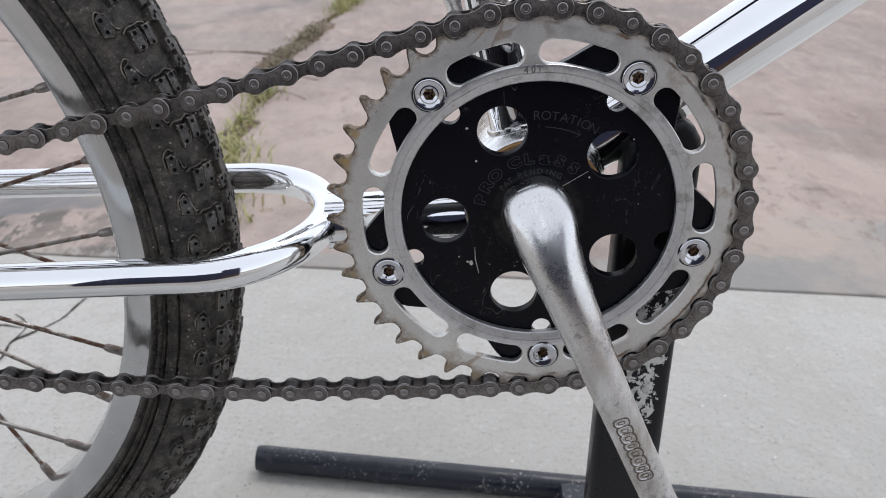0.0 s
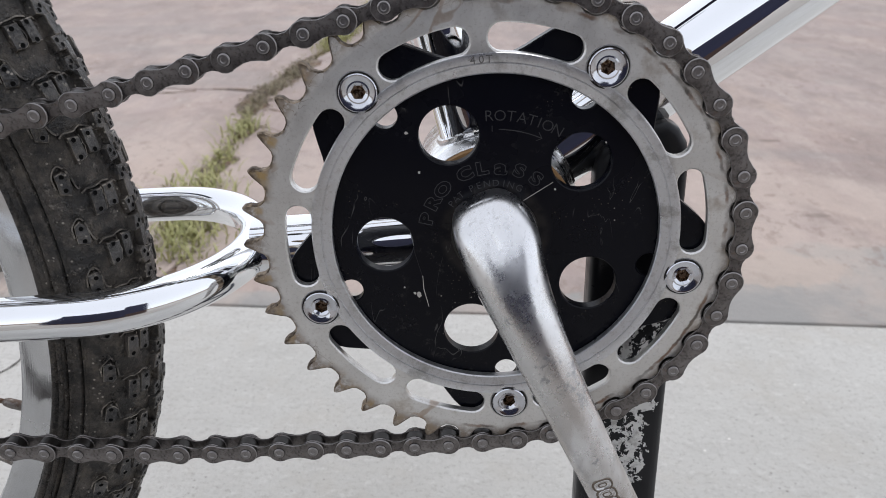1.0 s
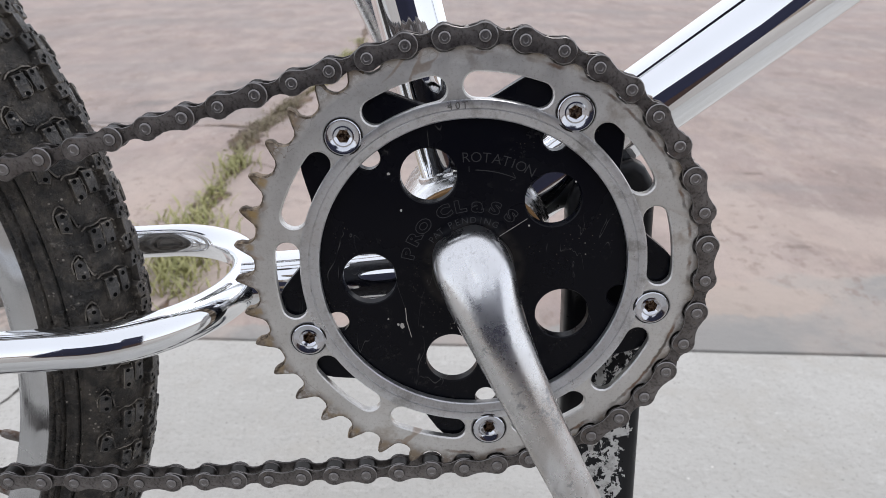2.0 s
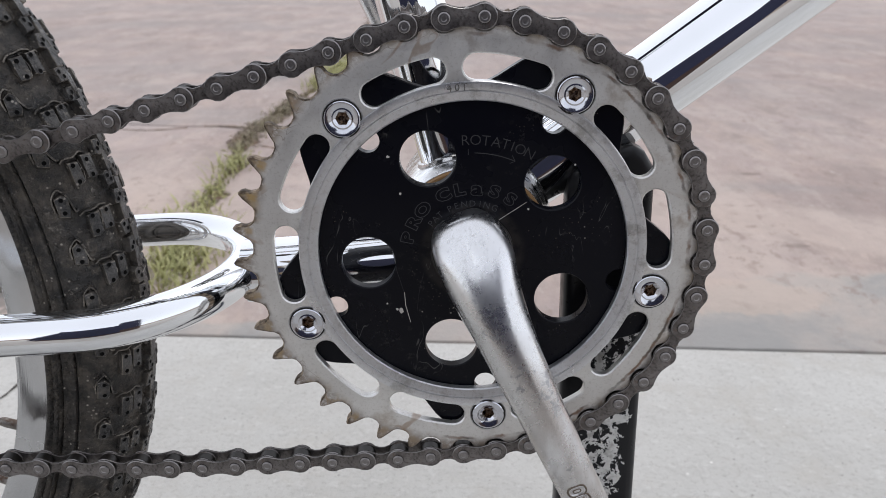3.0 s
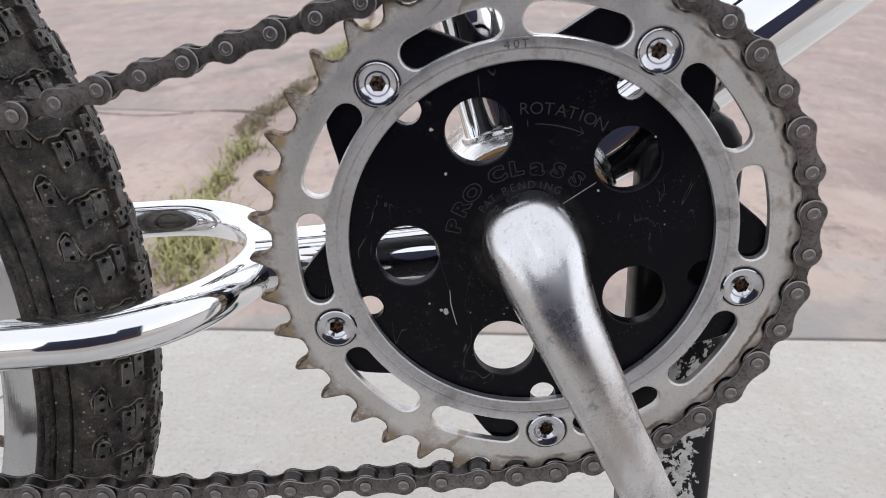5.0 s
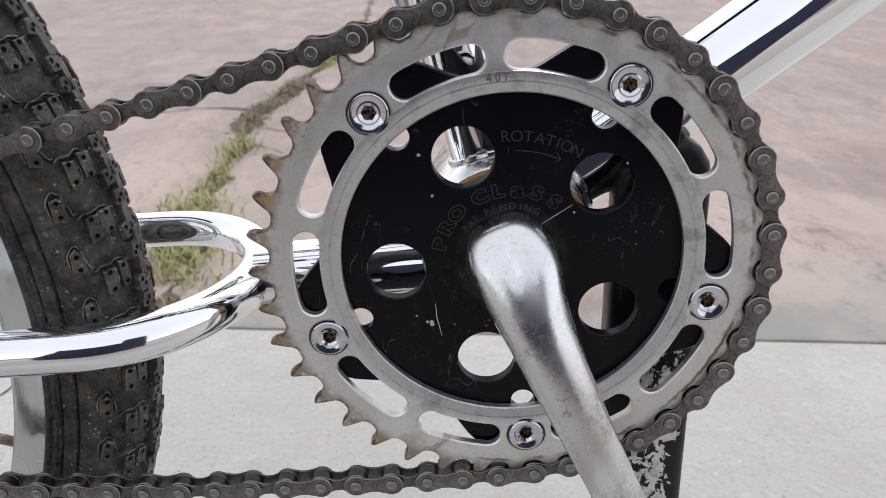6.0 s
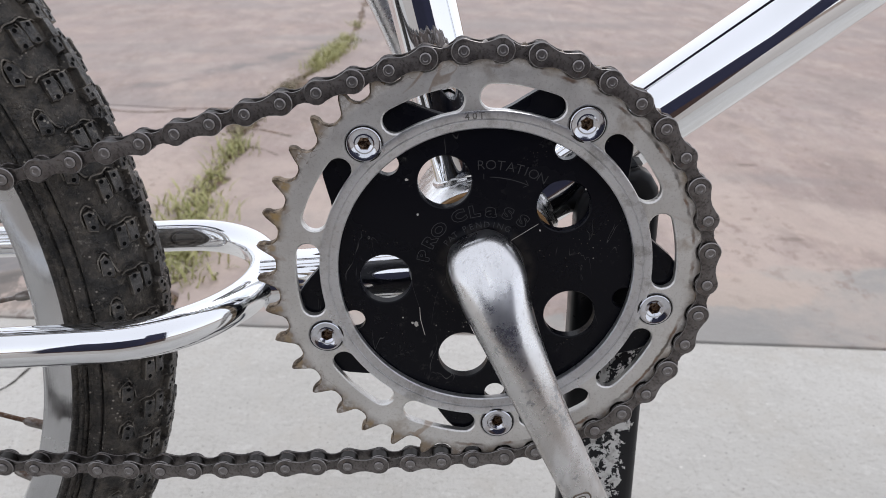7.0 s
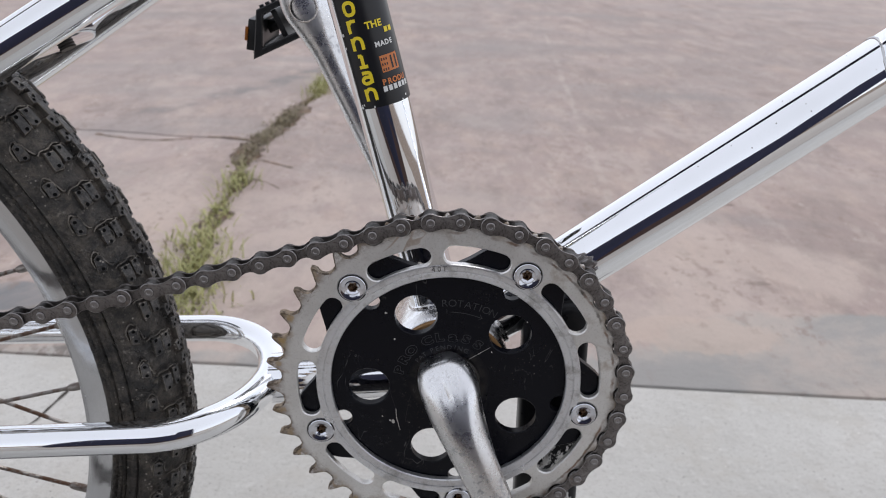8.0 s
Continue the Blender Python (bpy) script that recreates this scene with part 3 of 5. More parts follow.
def plate(loops, y0, y1, bevel=0.0003):
    """A flat plate in the x-z plane between y0 (front) and y1, from an outline and its holes."""
    bm = bmesh.new()
    edges = []
    for loop in loops:
        vs = [bm.verts.new((x, y0, z)) for x, z in loop]
        edges += [bm.edges.new((vs[i], vs[(i + 1) % len(vs)])) for i in range(len(vs))]
    bmesh.ops.triangle_fill(bm, use_beauty=True, edges=edges)
    rim = [e for e in bm.edges if len(e.link_faces) == 1]
    out = bmesh.ops.extrude_face_region(bm, geom=list(bm.faces))
    bmesh.ops.translate(bm, verts=[g for g in out["geom"] if isinstance(g, bmesh.types.BMVert)], vec=(0, y1 - y0, 0))
    bmesh.ops.recalc_face_normals(bm, faces=bm.faces)
    if bevel:
        bm.normal_update()
        hard = [e for e in bm.edges if len(e.link_faces) == 2 and e.calc_face_angle() > 1.2
                and abs(e.verts[0].co.y - e.verts[1].co.y) < 1e-6]
        bmesh.ops.bevel(bm, geom=hard, offset=bevel, segments=1, affect="EDGES", profile=0.5)
    return bm


def polar(r, deg):
    return r * math.cos(radians(deg)), r * math.sin(radians(deg))


def circle(cx, cz, r, n=40):
    return [(cx + r * math.cos(2 * math.pi * i / n), cz + r * math.sin(2 * math.pi * i / n)) for i in range(n)]


def box(bm, x0, x1, y0, y1, z0, z1, bevel=0.0):
    made = bmesh.ops.create_cube(bm, size=1.0)["verts"]
    for v in made:
        v.co = Vector(((x0 + x1) / 2 + v.co.x * (x1 - x0), (y0 + y1) / 2 + v.co.y * (y1 - y0), (z0 + z1) / 2 + v.co.z * (z1 - z0)))
    if bevel:
        edges = list({e for v in made for e in v.link_edges})
        bmesh.ops.bevel(bm, geom=edges, offset=bevel, segments=2, affect="EDGES", profile=0.6)
    return bm


def letter(ch, size, mat, bold=0.0, depth=0.0001):
    cu = bpy.data.curves.new("letter", "FONT")
    cu.body, cu.size, cu.align_x, cu.align_y = ch, size, "CENTER", "CENTER"
    cu.extrude, cu.offset, cu.resolution_u = depth, bold, 3
    ob = bpy.data.objects.new("letter", cu)
    me = bpy.data.meshes.new_from_object(ob)
    bpy.data.objects.remove(ob)
    return finish(me, mat)


# ---- the ground ----
def joint_y(x):
    return 0.459 - 0.038 * x


def wavy(points, amp, step, seed):
    """A ragged line through points of the plan."""
    line = smooth_path([(x, y, 0) for x, y in points], step)
    out = []
    for i, p in enumerate(line):
        w = noise.noise(Vector((p.x * 9 + seed, p.y * 9, seed))) + 0.5 * noise.noise(Vector((p.x * 31 + seed, p.y * 31, seed)))
        out.append((p.x + amp * w, p.y + amp * w * 0.6))
    return out


def slab(name, outline, top, thick, mat, label, category="pavement"):
    bm = bmesh.new()
    vs = [bm.verts.new((x, y, top)) for x, y in outline]
    face = bm.faces.new(vs)
    bm.normal_update()
    if face.normal.z < 0:
        face.normal_flip()
    ext = bmesh.ops.extrude_face_region(bm, geom=[face])
    low = [g for g in ext["geom"] if isinstance(g, bmesh.types.BMVert)]
    bmesh.ops.translate(bm, verts=low, vec=(0, 0, -thick))
    bmesh.ops.recalc_face_normals(bm, faces=bm.faces)
    edges = [e for e in bm.edges if abs(e.verts[0].co.z - top) < 1e-6 and abs(e.verts[1].co.z - top) < 1e-6]
    bmesh.ops.bevel(bm, geom=edges, offset=0.003, segments=2, affect="EDGES", profile=0.5)
    ob = part(name, bm, mat)
    return tagged(ob, label, category, kind="structure")


bm = bmesh.new()
bmesh.ops.create_grid(bm, x_segments=24, y_segments=24, size=400)
for v in bm.verts:
    v.co.z = -0.03
tagged(part("ground", bm, SOIL), "bare weathered ground reaching to the horizon", "ground", kind="structure")

edge_near = [(x, joint_y(x) - 0.002 + 0.0014 * noise.noise(Vector((x * 25, 0, 3)))) for x in np.linspace(-4.0, 4.0, 260)]
slab("pavement_near", [(float(x), float(y)) for x, y in edge_near] + [(4.0, -0.46), (-4.0, -0.42)], 0.0, 0.03, CONCRETE,
     "pale grey concrete driveway slab under the bicycle")

# unseen slab, inferred from the tan reflected low in the tubes
slab("pavement_wall_side", [(-4.0, -0.432), (4.0, -0.472), (4.0, -3.2), (-4.0, -3.2)], -0.001, 0.029, TAN_CONCRETE,
     "unseen tan concrete slab behind the camera, for the tan in the reflections")

weed_line = [(-0.315, 0.40), (-0.325, 0.60), (-0.362, 0.80), (-0.378, 0.97), (-0.380, 1.13), (-0.405, 1.30),
             (-0.400, 1.45), (-0.382, 1.62), (-0.372, 1.78), (-0.345, 2.04), (-0.325, 2.3), (-0.33, 2.8), (-0.36, 3.4), (-0.43, 4.6), (-0.55, 7.0)]
right_edge = [(x + 0.010 + 0.022 * math.exp(-((y - 1.55) / 0.22) ** 2), y) for x, y in wavy(weed_line, 0.026, 14, 1.0) if y > joint_y(x) + 0.012]
left_edge = [(x - 0.010 - 0.034 * math.exp(-((y - 1.45) / 0.33) ** 2), y) for x, y in wavy(weed_line, 0.026, 14, 5.0) if y > joint_y(x) + 0.012]
cross_line = wavy([(-0.41, 1.43), (-0.50, 1.445), (-0.62, 1.455), (-0.82, 1.475), (-1.2, 1.50), (-2.0, 1.55), (-4.0, 1.6)], 0.010, 14, 9.0)
far_joint = 0.006
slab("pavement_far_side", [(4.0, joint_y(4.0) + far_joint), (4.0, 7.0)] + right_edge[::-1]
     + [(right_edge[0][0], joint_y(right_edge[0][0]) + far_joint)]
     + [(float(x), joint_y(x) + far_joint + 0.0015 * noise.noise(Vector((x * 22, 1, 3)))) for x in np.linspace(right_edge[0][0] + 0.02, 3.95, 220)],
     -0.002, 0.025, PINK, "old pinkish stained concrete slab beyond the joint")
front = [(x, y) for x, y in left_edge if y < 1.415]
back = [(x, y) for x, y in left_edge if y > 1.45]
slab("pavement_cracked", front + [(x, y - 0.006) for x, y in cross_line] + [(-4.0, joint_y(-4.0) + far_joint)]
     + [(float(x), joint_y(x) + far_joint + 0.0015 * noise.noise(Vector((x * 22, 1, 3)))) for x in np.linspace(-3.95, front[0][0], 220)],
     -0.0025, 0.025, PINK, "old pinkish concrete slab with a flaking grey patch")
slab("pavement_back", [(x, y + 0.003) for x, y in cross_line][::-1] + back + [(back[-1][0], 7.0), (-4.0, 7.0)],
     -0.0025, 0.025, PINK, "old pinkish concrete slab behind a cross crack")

v, f = [], []
for i, (x, y) in enumerate(wavy(weed_line, 0.01, 10, 3.0)):
    for k, s in enumerate((-0.075, -0.03, 0.01, 0.045)):
        v.append((x + s, y, -0.007 + 0.008 * noise.noise(Vector((x * 60 + k * 3, y * 60, 2)))))
for i in range(len(v) // 4 - 1):
    for k in range(3):
        f.append((i * 4 + k, i * 4 + k + 1, i * 4 + k + 5, i * 4 + k + 4))
tagged(new("soil", data_mesh("soil", v, f, SOIL)), "dark soil filling the crack between the slabs", "soil", kind="structure")


def crack_ribbon(name, points, width, z, seed, label, mat=CRACK):
    """A hairline crack: a thin dark sunk-looking ragged strip on a slab."""
    line = wavy(points, 0.006, 12, seed)
    v, f = [], []
    for i, (x, y) in enumerate(line):
        w = width * (0.4 + abs(noise.noise(Vector((x * 40, y * 40, seed)))) * 1.6)
        a, b = line[max(i - 1, 0)], line[min(i + 1, len(line) - 1)]
        d = Vector((b[0] - a[0], b[1] - a[1], 0)).normalized()
        n = Vector((-d.y, d.x, 0)) * w
        v += [(x + n.x, y + n.y, z), (x - n.x, y - n.y, z)]
    for i in range(len(line) - 1):
        f.append((2 * i, 2 * i + 1, 2 * i + 3, 2 * i + 2))
    tagged(new(name, data_mesh(name, v, f, mat)), label, "crack", kind="structure")


crack_ribbon("crack", [(-0.425, 0.255), (-0.422, 0.28), (-0.424, 0.306), (-0.413, 0.321), (-0.398, 0.346), (-0.391, 0.384), (-0.386, 0.42)], 0.0017, 0.0006, 2.0, "dark hairline crack in the pale slab")
crack_ribbon("crack", [(-0.424, 0.306), (-0.425, 0.330), (-0.436, 0.342), (-0.447, 0.350)], 0.0012, 0.0006, 4.0, "fine branch of the hairline crack")
crack_ribbon("crack", [(-0.425, 0.330), (-0.442, 0.333), (-0.455, 0.333), (-0.50, 0.345)], 0.0012, 0.0006, 5.0, "fine branch of the hairline crack")
crack_ribbon("crack", [(x, joint_y(x) + 0.004) for x in (0.55, 0.60, 0.66, 0.72, 0.80, 0.95)], 0.0045, 0.0010, 11.0, "broken dark edge along the slab joint")
crack_ribbon("crack", [(-0.30, 1.10), (-0.33, 1.13), (-0.365, 1.15)], 0.003, -0.0015, 6.0, "short dark crack beside the weeds", SOIL)

crack_ribbon("crack", [(-0.38, 1.44), (-0.43, 1.435), (-0.48, 1.45), (-0.53, 1.445)], 0.009, -0.0012, 7.0, "ragged brown end of the cross crack", SOIL)
crack_ribbon("crack", [(-0.56, 1.43), (-0.63, 1.405), (-0.71, 1.415), (-0.78, 1.44)], 0.0055, -0.0018, 8.0, "thin crack beside the cross crack", SOIL)
crack_ribbon("crack", [(-0.30, 1.23), (-0.34, 1.26), (-0.38, 1.28)], 0.006, -0.0015, 3.0, "short brown crack beside the weeds", SOIL)


# ---- weeds in the crack ----
def weeds():
    rnd = random.Random(4)
    v, f = [], []
    clumps = [(0.60, 0.065, 340, 0.045), (0.66, 0.075, 430, 0.05), (0.72, 0.070, 400, 0.045), (0.79, 0.060, 340, 0.045), (0.86, 0.045, 180, 0.04),
              (0.93, 0.025, 70, 0.03), (1.00, 0.03, 90, 0.03), (1.09, 0.045, 150, 0.05), (1.14, 0.04, 110, 0.04), (1.24, 0.035, 60, 0.03),
              (1.34, 0.04, 110, 0.035), (1.42, 0.04, 90, 0.035), (1.52, 0.04, 110, 0.03), (1.62, 0.04, 130, 0.035), (1.72, 0.035, 60, 0.03),
              (1.30, 0.05, 120, 0.02), (1.47, 0.055, 150, 0.022), (1.58, 0.05, 120, 0.02), (1.68, 0.05, 120, 0.02), (1.86, 0.02, 120, 0.025), (1.98, 0.04, 340, 0.05), (2.08, 0.05, 420, 0.06), (2.2, 0.05, 380, 0.06), (2.32, 0.05, 320, 0.05), (2.5, 0.05, 260, 0.05), (2.9, 0.04, 160, 0.04)]
    ys, xs = [y for x, y in weed_line], [x for x, y in weed_line]
    for cy, spread, count, tall in clumps:
        for i in range(int(count * 0.55)):
            y = cy + rnd.gauss(0, 0.035)
            x = float(np.interp(y, ys, xs)) + rnd.gauss(-0.005, spread * 0.42)
            h = tall * rnd.uniform(0.25, 1.0)
            a = rnd.uniform(0, 2 * math.pi)
            lean = rnd.uniform(0.2, 1.1) * h
            w = rnd.uniform(0.0006, 0.0017)
            dx, dy = math.cos(a), math.sin(a)
            b = len(v)
            for t, wt in ((0, 1.0), (0.5, 0.9), (0.82, 0.55)):
                px, py, pz = x + dx * lean * t * t, y + dy * lean * t * t, -0.01 + h * t * (1 - 0.25 * t)
                v.extend([(px - dy * w * wt, py + dx * w * wt, pz), (px + dy * w * wt, py - dx * w * wt, pz)])
            v.append((x + dx * lean, y + dy * lean, -0.01 + h * 0.72))
            f.extend([(b, b + 1, b + 3, b + 2), (b + 2, b + 3, b + 5, b + 4), (b + 4, b + 5, b + 6)])
    # low leafy plants
    for i in range(700):
        y = rnd.choice((0.68, 0.95, 1.16, 1.30, 1.45, 1.60, 1.68)) + rnd.gauss(0, 0.04)
        x = float(np.interp(y, ys, xs)) + rnd.gauss(-0.004, 0.011)
        a, s, z = rnd.uniform(0, 6.28), rnd.uniform(0.003, 0.007), rnd.uniform(-0.006, 0.012)
        c, d = math.cos(a) * s, math.sin(a) * s
        b = len(v)
        v.extend([(x, y, z), (x + c - d * 0.4, y + d + c * 0.4, z + s * 0.5), (x + 2 * c, y + 2 * d, z + s * 0.4), (x + c + d * 0.4, y + d - c * 0.4, z + s * 0.5)])
        f.append((b, b + 1, b + 2, b + 3))
    ob = new("weeds", data_mesh("weeds", v, f, GRASS))
    tagged(ob, "sparse green and dry grass growing along the slab crack", "weeds", kind="stuff")


weeds()

# ---- unseen dark panel and beam, added to be reflected in the chrome ----
bm = box(bmesh.new(), -0.60, 0.16, -1.06, -0.93, 0.07, 0.66)
box(bm, 0.16, 0.46, -1.06, -0.93, 0.24, 0.90)
tagged(part("wall_low", bm, DARK_PANEL), "unseen dark blue panel added behind the camera for the chrome's dark band", "wall", kind="structure")
bm = box(bmesh.new(), -0.595, 0.455, -1.055, -0.933, -0.03, 0.07)
box(bm, 0.165, 0.455, -1.055, -0.933, 0.07, 0.24)
tagged(part("wall_course", bm, PANEL_FOOT), "unseen red-brown foot added under the dark blue panel", "wall", kind="structure")
bm = box(bmesh.new(), -4.0, 4.0, 0.45, 0.95, 3.1, 3.3, 0.01)
tagged(part("roof_beam", bm, DARK_PANEL), "unseen dark beam added overhead for the thin line in the chrome", "beam", kind="structure")

# ---- the bicycle ----
MID = 0.036                       # the frame's middle plane
BB = Vector((0.0, MID, 0.277))    # bottom bracket
AXLE = Vector((-0.378, MID, 0.239))
RING_AT = pose(0, 0, 0.277)       # centre of the chainring's front face
BOLT_ANGLES = [132.4 - 72 * k for k in range(5)]
PITCH_R = PITCH / (2 * math.sin(math.pi / TEETH))

bicycle = tagged(new("bicycle"), "chrome-framed bicycle with one drive sprocket, propped on a black stand", "bicycle")
bicycle.matrix_world = pose(-0.15, MID, 0.0)

# frame: the shell of the bottom bracket carries the tubes
v, f = spun([(0.0180, -0.024), (0.0285, -0.024), (0.0292, -0.0225), (0.0292, 0.0325), (0.0285, 0.034), (0.0180, 0.034)], 64)
frame_ob = part("frame", data_mesh("frame", v, f, DULL), None, bicycle, "chrome-plated bottom bracket shell and tubes", at=Matrix.Translation(BB))
v, f = spun([(0.0120, -0.0260), (0.0255, -0.0264), (0.0279, -0.0256), (0.0283, -0.0240)], 64)
part("bearing_cup", data_mesh("bearing_cup", v, f, BRASS), None, frame_ob, "rusty brown bearing cup", at=Matrix.Translation(BB))

DT = Vector((math.cos(radians(37.6)), 0, math.sin(radians(37.6))))
DT0 = Vector((0.0, MID, 0.2805))
v, f = tube([DT0 + DT * s for s in (0.012, 0.06, 0.2, 0.36, 0.50)], 0.0145, 64)
part("down_tube", data_mesh("down_tube", v, f, CHROME), None, frame_ob)
ST = Vector((-0.2736, 0, 1.0)).normalized()
ST_R = 0.0121
v, f = tube([BB + ST * s for s in (0.012, 0.06, 0.15, 0.25, 0.36)], ST_R, 48)
part("seat_tube", data_mesh("seat_tube", v, f, CHROME), None, frame_ob)


def weld(origin, axis, r, shell, name):
    """The uneven bead where a tube meets the round shell of the bottom bracket."""
    v, f = [], []
    side = Vector((0, 1, 0))
    up = axis.cross(side)
    seg, ring = 72, 8
    for i in range(seg):
        a = 2 * math.pi * i / seg
        off = side * math.cos(a) * r + up * math.sin(a) * r
        cross = (off - side * off.dot(side)).length
        reach = math.sqrt(max(shell * shell - cross * cross, 1e-6))
        c = origin + off + axis * (reach + 0.0004)
        out = off.normalized()
        rr = 0.0013 * (1 + 0.07 * math.sin(a * 26) + 0.12 * math.sin(a * 5))
        for k in range(ring):
            b = 2 * math.pi * k / ring
            v.append(c + out * rr * math.cos(b) + axis * rr * math.sin(b))
    for i in range(seg):
        j = (i + 1) % seg
        for k in range(ring):
            m = (k + 1) % ring
            f.append((i * ring + k, i * ring + m, j * ring + m, j * ring + k))
    part(name, data_mesh(name, v, f, DULL), None, frame_ob)


v, f = [], []
for i in range(60):
    a = 2 * math.pi * i / 60
    off = Vector((0, 1, 0)) * math.cos(a) * 0.0146 + DT.cross(Vector((0, 1, 0))) * math.sin(a) * 0.0146
    c = DT0 + DT * (0.2275 + 0.007 * math.sin(a) ** 2) + off
    rr = 0.0004 * (1 + 0.2 * math.sin(a * 23))
    for k in range(8):
        b = 2 * math.pi * k / 8
        v.append(c + off.normalized() * rr * math.cos(b) + DT * rr * 1.6 * math.sin(b))
for i in range(60):
    for k in range(8):
        f.append((i * 8 + k, i * 8 + (k + 1) % 8, ((i + 1) % 60) * 8 + (k + 1) % 8, ((i + 1) % 60) * 8 + k))
part("weld_bead", data_mesh("weld_bead", v, f, RIM), None, frame_ob, "dull weld near the head of the frame")
weld(BB, ST, ST_R, 0.0292, "weld_bead")
weld(DT0, DT, 0.0145, 0.0285, "weld_bead")

# looped chain stays round the tyre, and the short tube to the shell
LOOP_END, LOOP_R, LOOP_LONG, LOOP_Y = -0.0901, 0.052, 0.0488, 0.0377


def loop_z(x):
    return 0.2561 + 0.0684 * (x + 0.1)


turn_x = LOOP_END - LOOP_LONG
loop = [(x, LOOP_Y - LOOP_R + 0.022 * (x - turn_x), loop_z(x)) for x in np.linspace(-0.40, turn_x - 0.004, 14)]
loop += [(turn_x + LOOP_LONG * math.sin(a), LOOP_Y - LOOP_R * math.cos(a), loop_z(turn_x + LOOP_LONG * math.sin(a))) for a in np.linspace(0, math.pi, 49)]
loop += [(x, LOOP_Y + LOOP_R - 0.022 * (x - turn_x), loop_z(x)) for x in np.linspace(turn_x - 0.004, -0.40, 14)]
v, f = tube(loop, 0.0075, 48)
part("chain_stay", data_mesh("chain_stay", v, f, CHROME), None, frame_ob, "chrome chain stay bent into a loop before the tyre")
v, f = tube([(-0.0885, MID, 0.2555), (-0.06, MID, 0.2580), (-0.018, MID, 0.2625)], 0.0127, 48)
part("stay_bridge", data_mesh("stay_bridge", v, f, CHROME), None, frame_ob)
for side_y, seat_y in ((-0.008, 0.024), (0.080, 0.048)):
    line = smooth_path([(-0.386, side_y + (-0.008 if side_y < MID else 0.008), 0.262), (-0.33, side_y, 0.318), (-0.226, side_y, 0.389),
                        (-0.177, side_y, 0.4215), (-0.11, (side_y + seat_y) / 2, 0.465), (-0.06, seat_y, 0.499)], 8)
    v, f = tube(line, 0.0086, 40)
    part("seat_stay", data_mesh("seat_stay", v, f, CHROME), None, frame_ob)
v, f = tube([(-0.178, -0.004, 0.421), (-0.178, 0.078, 0.421)], 0.0060, 24)
part("brake_bridge", data_mesh("brake_bridge", v, f, CHROME), None, frame_ob)
bolt_dir = Vector((0.45, -0.15, -0.85)).normalized()
bolt_at = Vector((-0.1700, 0.026, 0.4305))
v, f = tube([bolt_at - bolt_dir * 0.001, bolt_at, bolt_at + bolt_dir * 0.0050, bolt_at + bolt_dir * 0.0060], [0.0058, 0.0064, 0.0064, 0.0056], 6)
part("brake_nut", data_mesh("brake_nut", v, f, RUSTY), None, frame_ob, "rust-brown brake nut")
stud, radii = [], []
for i in range(13):
    stud.append(bolt_at + bolt_dir * (0.0055 + 0.0006 * i))
    radii.append(0.0036 if i % 2 else 0.0031)
v, f = tube(stud, radii, 16)
part("brake_stud", data_mesh("brake_stud", v, f, GREASE), None, frame_ob, "dark threaded stud")
for y in (-0.020, 0.094):
    bm = box(bmesh.new(), -0.405, -0.355, y - 0.003, y + 0.003, 0.222, 0.268, 0.0015)
    part("dropout", bm, CHROME, frame_ob)


# sticker wrapped round the seat tube
FWD = Vector((ST.z, 0, -ST.x))


def skin_dir(a):
    """Outward from the seat tube's axis; a in degrees, 0 to the drive side, plus to the front."""
    return Vector((0, -1, 0)) * math.cos(radians(a)) + FWD * math.sin(radians(a))


def wrapped(name, pieces, lift, mat, parent, label=""):
    """Patches of the tube's skin, each (s0, s1, a0, a1): s along the tube from the bottom bracket, a round it."""
    v, f = [], []
    for s0, s1, a0, a1 in pieces:
        n = max(2, int((a1 - a0) / 5))
        b = len(v)
        for i in range(n + 1):
            d = skin_dir(a0 + (a1 - a0) * i / n)
            for s in (s0, s1):
                v.append(BB + ST * s + d * (ST_R + lift))
        for i in range(n):
            f.append((b + 2 * i, b + 2 * i + 2, b + 2 * i + 3, b + 2 * i + 1))
    return part(name, data_mesh(name, v, f, mat), None, parent, label)


wrapped("sticker", [(0.1275, 0.240, -42, 96)], 0.0003, FOIL, frame_ob, "black sticker with yellow marks and small print")
def tube_stroke(points, s0, a0, width, lift, mat, name, label=""):
    """A painted line on the tube's skin through (across, along) points in millimetres, from a corner at s0 and a0 degrees."""
    pts = [Vector((p.x, p.y)) for p in smooth_path([(x, y, 0) for x, y in points], 6)] if len(points) > 2 else [Vector(points[0]).lerp(Vector(points[1]), i / 4) for i in range(5)]
    v, f = [], []
    for i, p in enumerate(pts):
        d = (pts[min(i + 1, len(pts) - 1)] - pts[max(i - 1, 0)]).normalized()
        for g in (-0.5, 0.5):
            q = p + Vector((-d.y, d.x)) * width * g
            v.append(BB + ST * (s0 + q.y / 1000) + skin_dir(a0 + math.degrees(q.x / 1000 / ST_R)) * (ST_R + lift))
    for i in range(len(pts) - 1):
        f.append((2 * i, 2 * i + 2, 2 * i + 3, 2 * i + 1))
    return part(name, data_mesh(name, v, f, mat), None, frame_ob, label)


